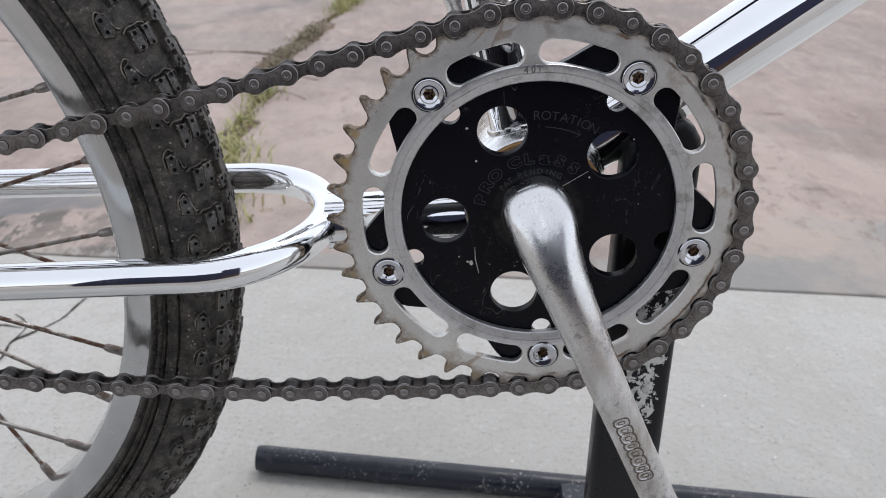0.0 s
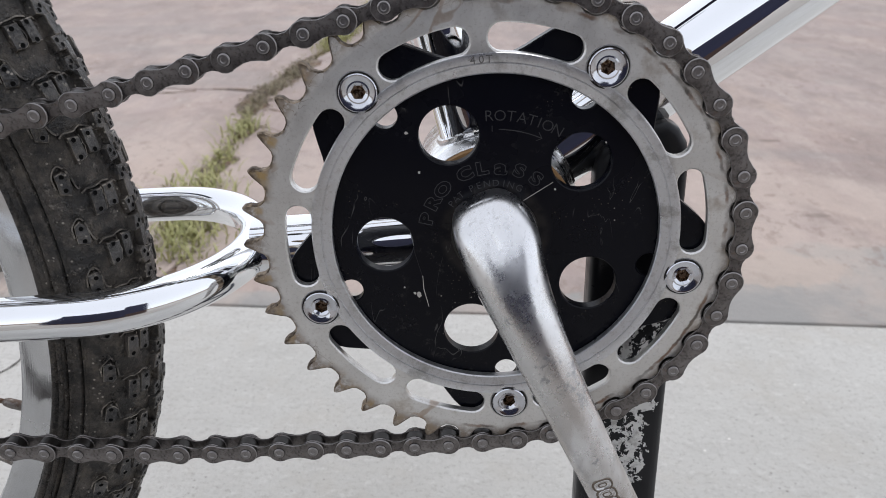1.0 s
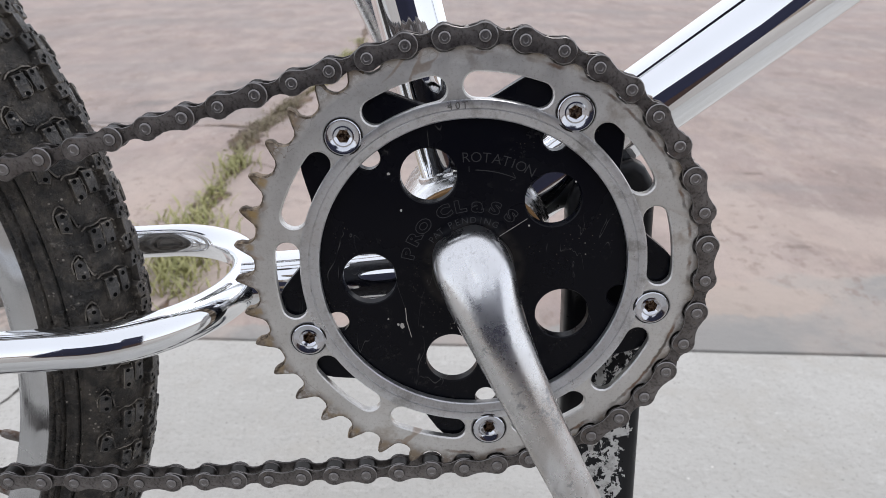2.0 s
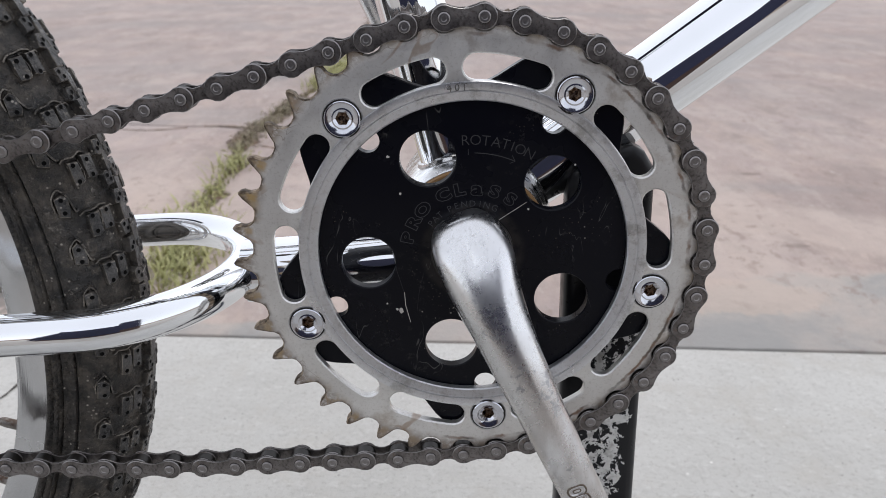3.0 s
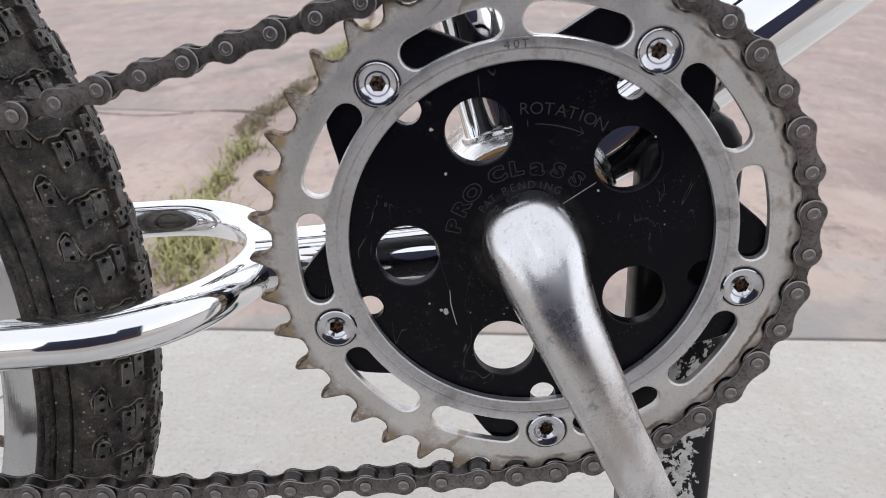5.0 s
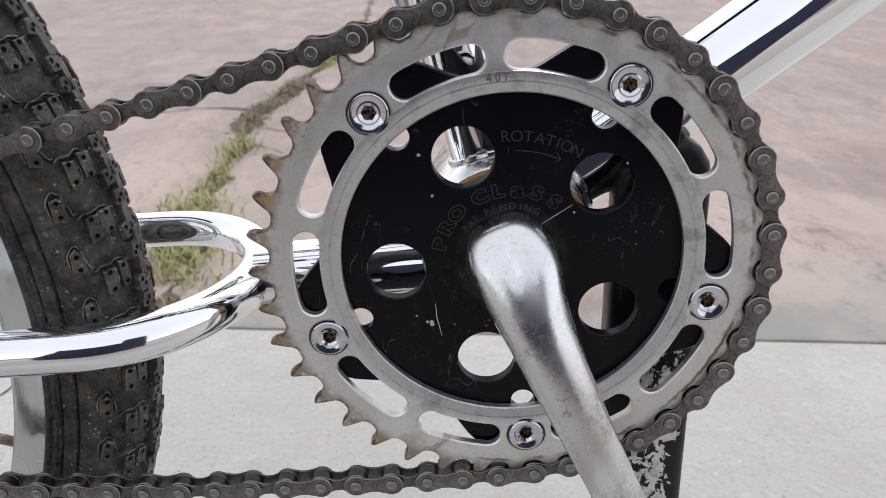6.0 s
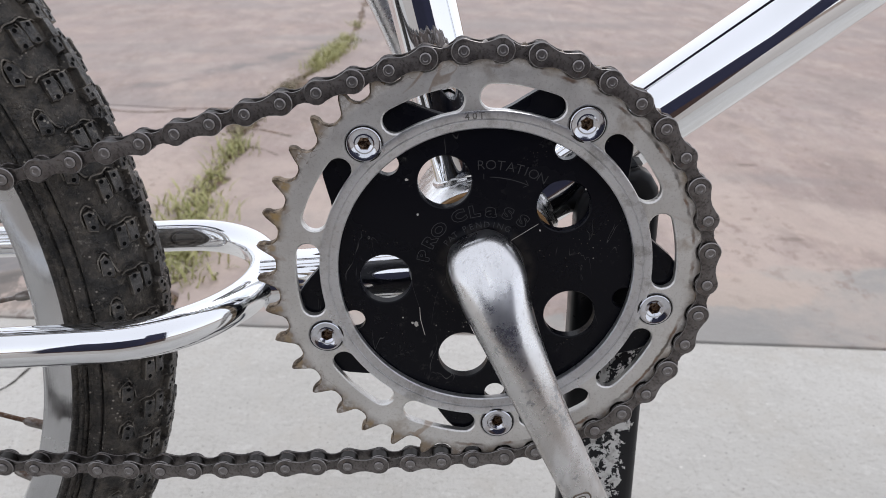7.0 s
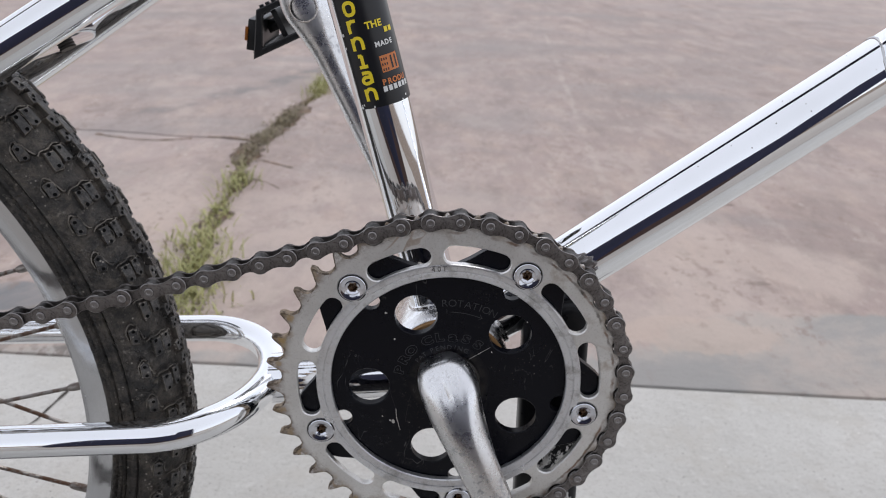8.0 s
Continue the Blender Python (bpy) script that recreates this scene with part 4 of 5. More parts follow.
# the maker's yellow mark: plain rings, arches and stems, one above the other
ARCH = [[(0.8, 0.0), (0.8, 5.0)], [(0.8, 3.2), (2.2, 4.7), (4.0, 4.6), (5.0, 3.4), (5.1, 0.0)]]
RINGS = [[(1.0, 1.2), (0.9, 3.6), (2.0, 4.7), (4.0, 4.7), (5.1, 3.6), (5.0, 1.3), (3.9, 0.3), (2.0, 0.3), (1.0, 1.2)]]
STEM = [[(1.0, 0.2), (5.0, 0.2)], [(3.0, 0.2), (3.0, 4.6)], [(1.4, 4.6), (3.3, 4.6)]]
HOOK = [[(0.9, 0.0), (0.9, 5.0)], [(0.9, 3.0), (2.2, 4.5), (4.4, 4.5)]]
BOWL = [[(1.2, 4.6), (4.2, 4.6), (5.0, 3.6), (5.0, 0.2)], [(5.0, 2.7), (2.2, 2.8), (0.9, 1.5), (2.2, 0.3), (5.0, 0.8)]]
for i, mark in enumerate((ARCH, BOWL, STEM, ARCH, HOOK, RINGS, STEM, STEM, HOOK, RINGS, STEM, BOWL, RINGS)):
    for line in [[(x * 0.9, y * 1.05) for x, y in q] for q in mark]:
        tube_stroke(line, 0.1308 + i * 0.0072, -25, 1.45, 0.0005, YELLOW, "yellow_mark", "yellow rounded mark" if i == 0 else "")


rnd = random.Random(31)
for i in range(16):
    s0 = rnd.choice((0.1277, 0.129, rnd.uniform(0.13, 0.19)))
    a0 = rnd.choice((-41.5, -40, rnd.uniform(-38, 70)))
    wrapped("paper_chip", [(s0, s0 + rnd.uniform(0.0004, 0.0012), a0, a0 + rnd.uniform(1.5, 5))], 0.00065, WHITE, frame_ob, "torn white edge of the sticker" if i == 0 else "")


def on_tube(text, s, a0, size, mat, step):
    for k, ch in enumerate(text):
        d = skin_dir(a0 + k * step)
        side = ST.cross(d)
        c = BB + ST * s + d * (ST_R + 0.0006)
        m = Matrix(((side.x, ST.x, d.x, c.x), (side.y, ST.y, d.y, c.y), (side.z, ST.z, d.z, c.z), (0, 0, 0, 1)))
        part("sticker_letter", letter(ch, size, mat, 0.00012, 0.00003), None, frame_ob, at=m)


on_tube("THE", 0.1613, 15, 0.0040, YELLOW, 12)
on_tube("MADE", 0.1530, 24, 0.0029, WHITE, 10.5)
for k in range(6):
    wrapped("print_bar", [(0.1333, 0.1356, 14 + k * 11, 22 + k * 11)], 0.0005, WHITE, frame_ob, "small white print" if k == 0 else "")
on_tube("PRODU", 0.1372, 19, 0.0033, ORANGE, 11.5)
for k in range(2):
    wrapped("print_bar", [(0.1570, 0.1592, 46 + k * 12, 55 + k * 12)], 0.0005, YELLOW, frame_ob)
wrapped("sticker_badge", [(0.1412, 0.1482, 21, 62)], 0.0005, ORANGE, frame_ob, "orange badge with a dark checked pattern")
for k in range(9):
    wrapped("badge_check", [(0.1417 + (k % 3) * 0.0022, 0.1428 + (k % 3) * 0.0022, 23 + (k // 3) * 5, 25.5 + (k // 3) * 5)], 0.0006, FOIL, frame_ob)
wrapped("badge_check", [(0.1420, 0.1474, 43, 47)], 0.0006, FOIL, frame_ob)
wrapped("badge_check", [(0.1420, 0.1474, 53, 57)], 0.0006, FOIL, frame_ob)


# chainring with forty worn teeth
def ring_outline():
    pts = []
    for k in range(TEETH):
        a0 = PIN_PHASE + k * 360 / TEETH          # a gap lies under each pin
        rnd = random.Random(k)
        tip = 0.0838 + rnd.uniform(-0.0005, 0.0003)
        hook = -0.35 + rnd.uniform(-0.2, 0.15)
        for r, da in ((0.07690, -1.3), (0.07668, 0.0), (0.07690, 1.3), (0.0778, 2.25), (0.0795, 2.9), (0.0816, 3.25 + hook), (tip - 0.0006, 3.7 + hook),
                      (tip, 4.25 + hook), (tip - 0.0005, 4.85 + hook), (0.0816, 5.45 + hook * 0.7), (0.0795, 6.05), (0.0778, 6.75)):
            pts.append(polar(r, a0 + da))
    return pts


def slot(a0, a1, r=0.0652, h=0.0043):
    """An arc-shaped slot with round ends, from a0 to a1 degrees."""
    out = []
    end = math.degrees(h / r)
    b0, b1 = a0 + end, a1 - end
    for i in range(11):
        out.append(polar(r + h, b0 + (b1 - b0) * i / 10))
    cx, cz = polar(r, b1)
    for i in range(1, 10):
        a = b1 + 180 * i / 10
        out.append((cx + h * math.cos(radians(a)), cz + h * math.sin(radians(a))))
    for i in range(11):
        out.append(polar(r - h, b1 + (b0 - b1) * i / 10))
    cx, cz = polar(r, b0)
    for i in range(1, 10):
        a = b0 + 180 + 180 * i / 10
        out.append((cx + h * math.cos(radians(a)), cz + h * math.sin(radians(a))))
    return out


slots = []
for a in BOLT_ANGLES:
    slots += [slot(a - 33.6, a - 7.9), slot(a - 64.3, a - 38.4)]
bm = plate([ring_outline(), circle(0, 0, 0.0588, 120)] + slots + [circle(*polar(0.065, a), 0.0064, 40) for a in BOLT_ANGLES], 0.0, 0.0034, 0.0005)
lip_v, lip_f = spun([(0.0542, 0.0034), (0.0542, 0.0011), (0.0546, 0.0007), (0.0572, 0.0003), (0.0574, 0.0005), (0.0577, 0.0005), (0.0579, 0.0001), (0.0599, -0.00022), (0.0606, -0.00012), (0.0608, 0.0002), (0.0608, 0.0034)], 160, True)
made = [bm.verts.new(p) for p in lip_v]
for q in lip_f:
    bm.faces.new([made[i] for i in q])
bm.normal_update()
for face in bm.faces:
    c = face.calc_center_median()
    r = math.hypot(c.x, c.z)
    if abs(face.normal.y) < 0.95 and r > 0.0762:
        tooth = int((math.degrees(math.atan2(c.z, c.x)) - PIN_PHASE + 2) // 4.5)
        if c.x < -0.02 and random.Random(tooth).random() < 0.7:
            face.material_index = 1
chainring = part("chainring", bm, [RING, GRIME], bicycle, "worn grey alloy chainring with forty brown-stained teeth", at=RING_AT)

# chainring bolts
hexa = []
for r, y, six in ((0.0050, 0.0062, 0), (0.0063, 0.0020, 0), (0.0065, 0.00008, 0), (0.0060, 0.00008, 0), (0.0060, -0.0003, 0), (0.0057, -0.0006, 0), (0.0052, -0.0006, 0), (0.0036, 0.0003, 0), (0.0031, 0.0002, 0), (0.0024, 0.0008, 1), (0.0022, 0.0042, 1), (0.0, 0.0044, 0)):
    hexa.append((r, y, six))
v, f, idx = [], [], []
SEG = 48
for i in range(SEG):
    a = 2 * math.pi * i / SEG
    for r, y, six in hexa:
        rr = r if not six else r * math.cos(math.pi / 6) / math.cos((a % (math.pi / 3)) - math.pi / 6)
        v.append((rr * math.cos(a), y, rr * math.sin(a)))
for i in range(SEG):
    j = (i + 1) % SEG
    for k in range(len(hexa) - 1):
        n = len(hexa)
        f.append((i * n + k, i * n + k + 1, j * n + k + 1, j * n + k))
        # index 2 is a flat band painting the dark gap round the head
        idx.append(1 if k >= 9 else 2 if k == 2 else 0)
bolt_mesh = data_mesh("chainring_bolt", v, f, [BOLT, SOCKET, GREASE], idx)
for k, a in enumerate(BOLT_ANGLES):
    x, z = polar(0.065, a)
    part("chainring_bolt", bolt_mesh, None, chainring, "chrome bolt with a rusty hex socket" if k == 0 else "",
         at=pose(x, -0.0002, 0.277 + z, 0, 23 * k, 0))
for ch, a in zip("40T", (98.6, 96.1, 93.8)):
    x, z = polar(0.0588, a)
    part("stamped_character", letter(ch, 0.0034, STAMP), None, chainring, at=pose(x, -0.00022, 0.277 + z, 90, 0, 0) @ pose(0, 0, 0, 0, 0, a - 90))


# black disc behind the ring
def disc_outline():
    mid = [(0, 57.2), (4, 57.6), (8, 58.9), (13, 62.2), (16, 65.2), (19, 68.5), (22, 71.3), (26, 72.6), (31, 72.9), (36, 73.0)]
    out = []
    for k in range(5):
        for a, r in mid[:-1]:
            out.append(polar(r / 1000, BOLT_ANGLES[0] + 36 + 72 * k + a))
        for a, r in mid[:0:-1]:
            out.append(polar(r / 1000, BOLT_ANGLES[0] + 36 + 72 * k + 72 - a))
    return out


holes = [circle(*polar(0.0372, 115.2 - 72 * k), 0.0097, 48) for k in range(5)]
holes += [circle(*polar(0.0537, a), 0.0041, 32) for a in BOLT_ANGLES] + [circle(*polar(0.065, a), 0.0045, 20) for a in BOLT_ANGLES]
bm = plate([disc_outline()] + holes, 0.0040, 0.0085, 0.0004)
disc = part("sprocket_disc", bm, DISC, bicycle, "glossy black alloy disc with round holes and engraved lettering", at=RING_AT)
DY = 0.00395


def on_disc(me, r, a, parent, name, spin=0.0):
    x, z = polar(r, a)
    return part(name, me, None, parent, at=pose(x, DY, 0.277 + z, 90, 0, 0) @ pose(0, 0, 0, 0, 0, a - 90 + spin))


for ch, a in zip("ROTATION", (94.6, 89.6, 84.6, 79.6, 75.0, 71.4, 67.4, 62.4)):
    on_disc(letter(ch, 0.0051, ENGRAVED, -0.00008, 0.00006), 0.0402, a, disc, "engraved_letter")
for ch, a in zip("PATPENDING", (144.5, 137.3, 130.2, 117.2, 109.0, 100.2, 91.0, 82.5, 75.0, 65.5)):
    on_disc(letter(ch, 0.0033, FAINT, -0.00004, 0.00006), 0.0178, a, disc, "engraved_letter")


def outlined(ch, size, wide, t=0.00026):
    """A character engraved as a fine outline, widened by wide."""
    me = letter(ch, size, FAINT, 0.0003, 0.0)
    bm = bmesh.new()
    bm.from_mesh(me)
    bpy.data.meshes.remove(me)
    bmesh.ops.remove_doubles(bm, verts=bm.verts, dist=1e-6)
    rim = [[Vector((q.co.x * wide, q.co.y, 0)) for q in e.verts] for e in bm.edges if len(e.link_faces) == 1]
    bm.free()
    v, f = [], []
    for p, q in rim:
        d = (q - p).normalized()
        n = Vector((-d.y, d.x, 0)) * t / 2
        b = len(v)
        v += [p - d * t * 0.3 + n, p - d * t * 0.3 - n, q + d * t * 0.3 - n, q + d * t * 0.3 + n]
        f.append((b, b + 1, b + 2, b + 3))
    return data_mesh("engraved_outline", v, f, FAINT)


for ch, a in zip("PROCLaSS", (167.7, 153.0, 138.6, 116.6, 102.4, 87.2, 72.0, 57.0)):
    on_disc(outlined(ch, 0.0057 if ch != "a" else 0.0068, 1.3), 0.0232, a, disc, "engraved_letter")


def stroke(points, width, mat, name, parent):
    """A fine line on the face of the disc, through (radius, degrees) points."""
    pts = [Vector((polar(r, a)[0], DY - 0.00002, 0.277 + polar(r, a)[1])) for r, a in points]
    v, f = [], []
    for i, p in enumerate(pts):
        d = (pts[min(i + 1, len(pts) - 1)] - pts[max(i - 1, 0)]).normalized()
        n = Vector((-d.z, 0, d.x)) * width * (0.35 if i in (0, len(pts) - 1) else 0.5)
        v += [p + n, p - n]
    for i in range(len(pts) - 1):
        f.append((2 * i, 2 * i + 1, 2 * i + 3, 2 * i + 2))
    return part(name, data_mesh(name, v, f, mat), None, parent)


stroke([(0.0359, a) for a in np.linspace(90.0, 67.5, 14)], 0.0003, ENGRAVED, "engraved_arrow", disc)
stroke([(0.0374, 70.0), (0.0359, 67.3), (0.0345, 69.6)], 0.0003, ENGRAVED, "engraved_arrow", disc)
stroke([(0.0352, 93.3), (0.0372, 93.3)], 0.0003, ENGRAVED, "engraved_arrow", disc)
stroke([(0.0150, 53.1), (0.0195, 48.8), (0.0262, 45.2)], 0.00022, SCRATCH, "scratch", disc)
stroke([(0.0290, -146.5), (0.0318, -138.5), (0.0356, -128.2)], 0.00030, SCRATCH, "scratch", disc)
stroke([(0.0275, -178.0), (0.0279, -165.5), (0.0290, -147.5)], 0.00012, ENGRAVED, "scratch", disc)
for r, a, w in ((0.0345, -137.5, 0.0011), (0.0368, -146.0, 0.0004), (0.0452, 130.6, 0.0007), (0.0330, 140.0, 0.0005), (0.0250, 40.0, 0.0004), (0.0470, 43.0, 0.0004), (0.0352, -139.8, 0.0006)):
    x, z = polar(r, a)
    rnd = random.Random(int(a * 10))
    pts = [(x + w * rnd.uniform(0.6, 1.2) * math.cos(t), DY - 0.00003, 0.277 + z + w * rnd.uniform(0.6, 1.2) * math.sin(t)) for t in np.linspace(0, 5.6, 8)]
    part("paint_chip", data_mesh("paint_chip", pts, [tuple(range(8))], SCRATCH), None, disc)


# crank arms: one forging, from the boss on the axle to the pedal eye
def crank_arm(flip):
    """The drive-side arm in its own frame: s down the arm, w across it, n outward; flip mirrors it to the far side."""
    d = Vector((math.cos(radians(-63.6)), 0, math.sin(radians(-63.6))))
    if flip:
        d = -d
    n = Vector((0, 1 if flip else -1, 0))
    w = d.cross(n) * (1 if flip else -1)
    #          s      half width   outer n  inner n
    rows = [(-0.0164, 0.0010, 0.0048, 0.0000), (-0.0161, 0.0046, 0.0064, -0.002), (-0.0150, 0.0083, 0.0084, -0.004), (-0.0120, 0.0111, 0.0114, -0.004),
            (-0.0070, 0.0128, 0.0159, -0.004), (0.0000, 0.0132, 0.0199, -0.004), (0.0080, 0.0122, 0.0231, -0.003), (0.0170, 0.0109, 0.0257, 0.002),
            (0.0280, 0.0098, 0.0279, 0.010), (0.0400, 0.0090, 0.0295, 0.0145), (0.0550, 0.0083, 0.0307, 0.0165), (0.0750, 0.0078, 0.0316, 0.0180),
            (0.1000, 0.0075, 0.0322, 0.0192), (0.1300, 0.0075, 0.0326, 0.0200), (0.1500, 0.0080, 0.0330, 0.0205), (0.1620, 0.0098, 0.0332, 0.0205),
            (0.1730, 0.0118, 0.0332, 0.0205), (0.1830, 0.0100, 0.0330, 0.0208), (0.1885, 0.0055, 0.0325, 0.0215), (0.1900, 0.0010, 0.0300, 0.0240)]
    path = smooth_path([(a, b, c) for a, b, c, e in rows], 4)
    inner = smooth_path([(a, e, 0) for a, b, c, e in rows], 4)
    seg = 72
    v, f = [], []
    base = Vector((0, 0.0, 0.277)) if not flip else Vector((0, 2 * MID, 0.277))
    for p, q in zip(path, inner):
        s, hw, no, ni = p.x, max(p.y, 0.0005), p.z, q.y
        c, hn = (no + ni) / 2, (no - ni) / 2
        for k in range(seg):
            a = 2 * math.pi * k / seg
            ca, sa = math.cos(a), math.sin(a)
            e = 2 / (2.15 + 0.6 / (1 + math.exp((s - 0.016) / 0.006)))
            x = hw * math.copysign(abs(ca) ** e, ca)
            y = hn * math.copysign(abs(sa) ** e, sa)
            if sa > 0:                        # a short slit across the top of the boss
                y -= 0.0013 * math.exp(-((x - 0.0003) / 0.0008) ** 2) * math.exp(-((s + 0.0065) / 0.0055) ** 4)
            v.append(base + d * s + w * (x + 0.0016 * math.exp(-((s + 0.004) / 0.012) ** 2)) + n * (c + y))
    m = len(path)
    for i in range(m - 1):
        for k in range(seg):
            j = (k + 1) % seg
            f.append((i * seg + k, i * seg + j, (i + 1) * seg + j, (i + 1) * seg + k))
    f += [tuple(range(seg)), tuple((m - 1) * seg + k for k in range(seg))]
    bm = bmesh.new()
    vs = [bm.verts.new(p) for p in v]
    for q in f:
        bm.faces.new([vs[i] for i in q])
    return bm, base, d, w, n


bm, base, d, w, n = crank_arm(False)
crank = part("crank_arm", bm, CRANK, bicycle, "scuffed polished alloy crank arm with embossed blocks")
for k in range(8):
    c = base + d * (0.0835 + k * 0.0042) + n * (0.0317 + k * 0.00009) - w * 0.0004
    m = Matrix(((d.x, w.x, n.x, c.x), (d.y, w.y, n.y, c.y), (d.z, w.z, n.z, c.z), (0, 0, 0, 1)))
    hw = 0.0015 + 0.0003 * (k % 3)
    ring = [(hw * math.copysign(abs(math.cos(a)) ** 0.7, math.cos(a)), 0.0026 * math.copysign(abs(math.sin(a)) ** 0.7, math.sin(a)), 0) for a in np.linspace(0, 2 * math.pi, 21)]
    v, f = tube([m @ Vector(p) for p in ring], 0.00045, 8)
    part("embossed_block", data_mesh("embossed_block", v, f, CRANK), None, crank)
    # dark tubes round and inside it: dirt and recess shade put into the colour
    v, f = tube([m @ Vector((p[0] * 1.35, p[1] * 1.25, 0.0)) for p in ring], 0.00036, 6)
    part("emboss_groove", data_mesh("emboss_groove", v, f, TARNISH), None, crank)
    v, f = tube([m @ Vector((p[0] * 0.45, p[1] * 0.5, -0.0001)) for p in ring], 0.00034, 6)
    part("emboss_groove", data_mesh("emboss_groove", v, f, TARNISH), None, crank)
v, f = spun([(0.0105, 0.0), (0.0138, 0.0), (0.0146, -0.0006), (0.0146, -0.0018), (0.0138, -0.0024), (0.0105, -0.0024)], 64)
part("axle_collar", data_mesh("axle_collar", v, f, GREASE), None, disc, at=pose(0, 0.0042, 0.277))
v, f = tube([(0, -0.004, 0.277), (0, 2 * MID + 0.004, 0.277)], 0.0100, 32)
part("axle", data_mesh("axle", v, f, CRANK), None, crank)

bm, base, d, w, n = crank_arm(True)
far_crank = part("crank_arm", bm, CRANK, bicycle, "dull alloy crank arm with a pedal eye")
eye = base + d * 0.1735 + n * 0.0268
v, f = spun([(0.0, 0.0045), (0.0030, 0.0045), (0.0033, 0.0016), (0.0060, 0.0013), (0.0064, -0.0003), (0.0068, -0.0006), (0.0073, -0.0002), (0.0074, 0.0100)], 40)
idx = [1 if k % 7 < 4 else 0 for k in range(len(f))]
part("pedal_eye", data_mesh("pedal_eye", v, f, [CRANK, GREASE], idx), None, far_crank, "dark pedal axle end in the arm's eye", at=Matrix.Translation(eye - n * 0.0066))

# pedal on the far arm: two end plates joined by rails, a barrel on the axle, and amber reflectors in the slanting sides
pedal_at = Matrix.Translation(eye + n * 0.012) @ pose(0, 0, 0, 0, -26, 0)
v, f = tube([(0, 0, 0), (0, 0.03, 0), (0, 0.031, 0), (0, 0.080, 0)], [0.0065, 0.0065, 0.0075, 0.0075], 24)
pedal = part("pedal", data_mesh("pedal", v, f, PLASTIC), None, bicycle, "black plastic platform pedal with amber reflectors", at=pedal_at)
for y in (0.0035, 0.0790):
    cage = [(-0.0410, -0.0133), (0.0410, -0.0133), (0.0275, 0.0085), (-0.0275, 0.0085)]
    window = [(-0.0335, -0.0098), (-0.0115, -0.0098), (-0.0100, 0.0052), (-0.0255, 0.0052)]
    part("end_plate", plate([cage, window, [(-x, z) for x, z in window][::-1]], y, y + 0.0042, 0.0006), PLASTIC, pedal, at=pedal_at)
for sx in (-1, 1):
    for x, z, name in ((0.0385, -0.0118, "lower_rail"), (0.0265, 0.0062, "upper_rail")):
        bm = box(bmesh.new(), sx * x - 0.0022, sx * x + 0.0022, 0.0077, 0.0790, z - 0.0018, z + 0.0018, 0.0007)
        part(name, bm, PLASTIC, pedal, at=pedal_at)
    bm = box(bmesh.new(), sx * 0.020 - 0.013, sx * 0.020 + 0.013, 0.030, 0.034, -0.0060, 0.0010, 0.0008)
    part("cage_rib", bm, PLASTIC, pedal, at=pedal_at)
    bm = box(bmesh.new(), sx * 0.021 - 0.0016, sx * 0.021 + 0.0016, 0.010, 0.060, -0.0115, 0.0050, 0.0006)
    part("cage_strut", bm, PLASTIC, pedal, at=pedal_at)
    for j in range(4):
        x = sx * (0.014 + 0.0034 * j)
        part("cage_tooth", box(bmesh.new(), x - 0.0011, x + 0.0011, 0.0040, 0.0072, 0.0083, 0.0098, 0.0004), PLASTIC, pedal, at=pedal_at)
    side = pedal_at @ pose(sx * 0.0372, 0.0, -0.0028, 0, sx * -33, 0)
    case = part("reflector", box(bmesh.new(), -0.0035, 0.0035, 0.012, 0.068, -0.0080, 0.0085, 0.0008), PLASTIC, pedal, "amber reflector in a black case" if sx < 0 else "", at=side)
    part("lens", box(bmesh.new(), sx * 0.0038 - 0.0008, sx * 0.0038 + 0.0008, 0.0112, 0.030, -0.0030, 0.0045, 0.0004), AMBER, case, at=side)


# ---- chain ----
def chain_pins():
    """Pin places (x, z) from the rear cog along the upper run, round the ring and back along the lower run."""
    ring = [polar(PITCH_R, PIN_PHASE + 9 * k) for k in range(12, -10, -1)]
    ring = [(x, z + 0.277) for x, z in ring]

    def follow(start, curve, x_end):
        out, (x, z) = [], start
        while x > x_end:
            lo, hi = x - 0.0127, x
            for _ in range(30):
                m = (lo + hi) / 2
                if math.hypot(m - x, curve(m) - z) > PITCH:
                    lo = m
                else:
                    hi = m
            x, z = (lo + hi) / 2, curve((lo + hi) / 2)
            out.append((x, z))
        return out

    x0, z0 = ring[0]
    upper = follow((x0, z0), lambda x: z0 + 0.34 * (x - x0) + 0.25 * (x - x0) ** 2 + 0.4 * min(x + 0.26, 0.0) ** 2, -0.372)
    x1, z1 = ring[-1]
    xs = [-0.40, -0.36, -0.32, -0.27, -0.22, -0.18, -0.14, -0.10, -0.06, -0.03, -0.004, x1]
    zs = [0.2085, 0.203, 0.197, 0.1915, 0.1885, 0.1874, 0.1870, 0.1879, 0.1907, 0.1924, 0.1950, z1]
    fine = smooth_path([(a, 0, b) for a, b in zip(xs, zs)], 12)
    fx, fz = [p.x for p in fine], [p.z for p in fine]
    lower = follow((x1, z1), lambda x: float(np.interp(x, fx, fz)), -0.372)
    return upper[::-1] + ring + lower


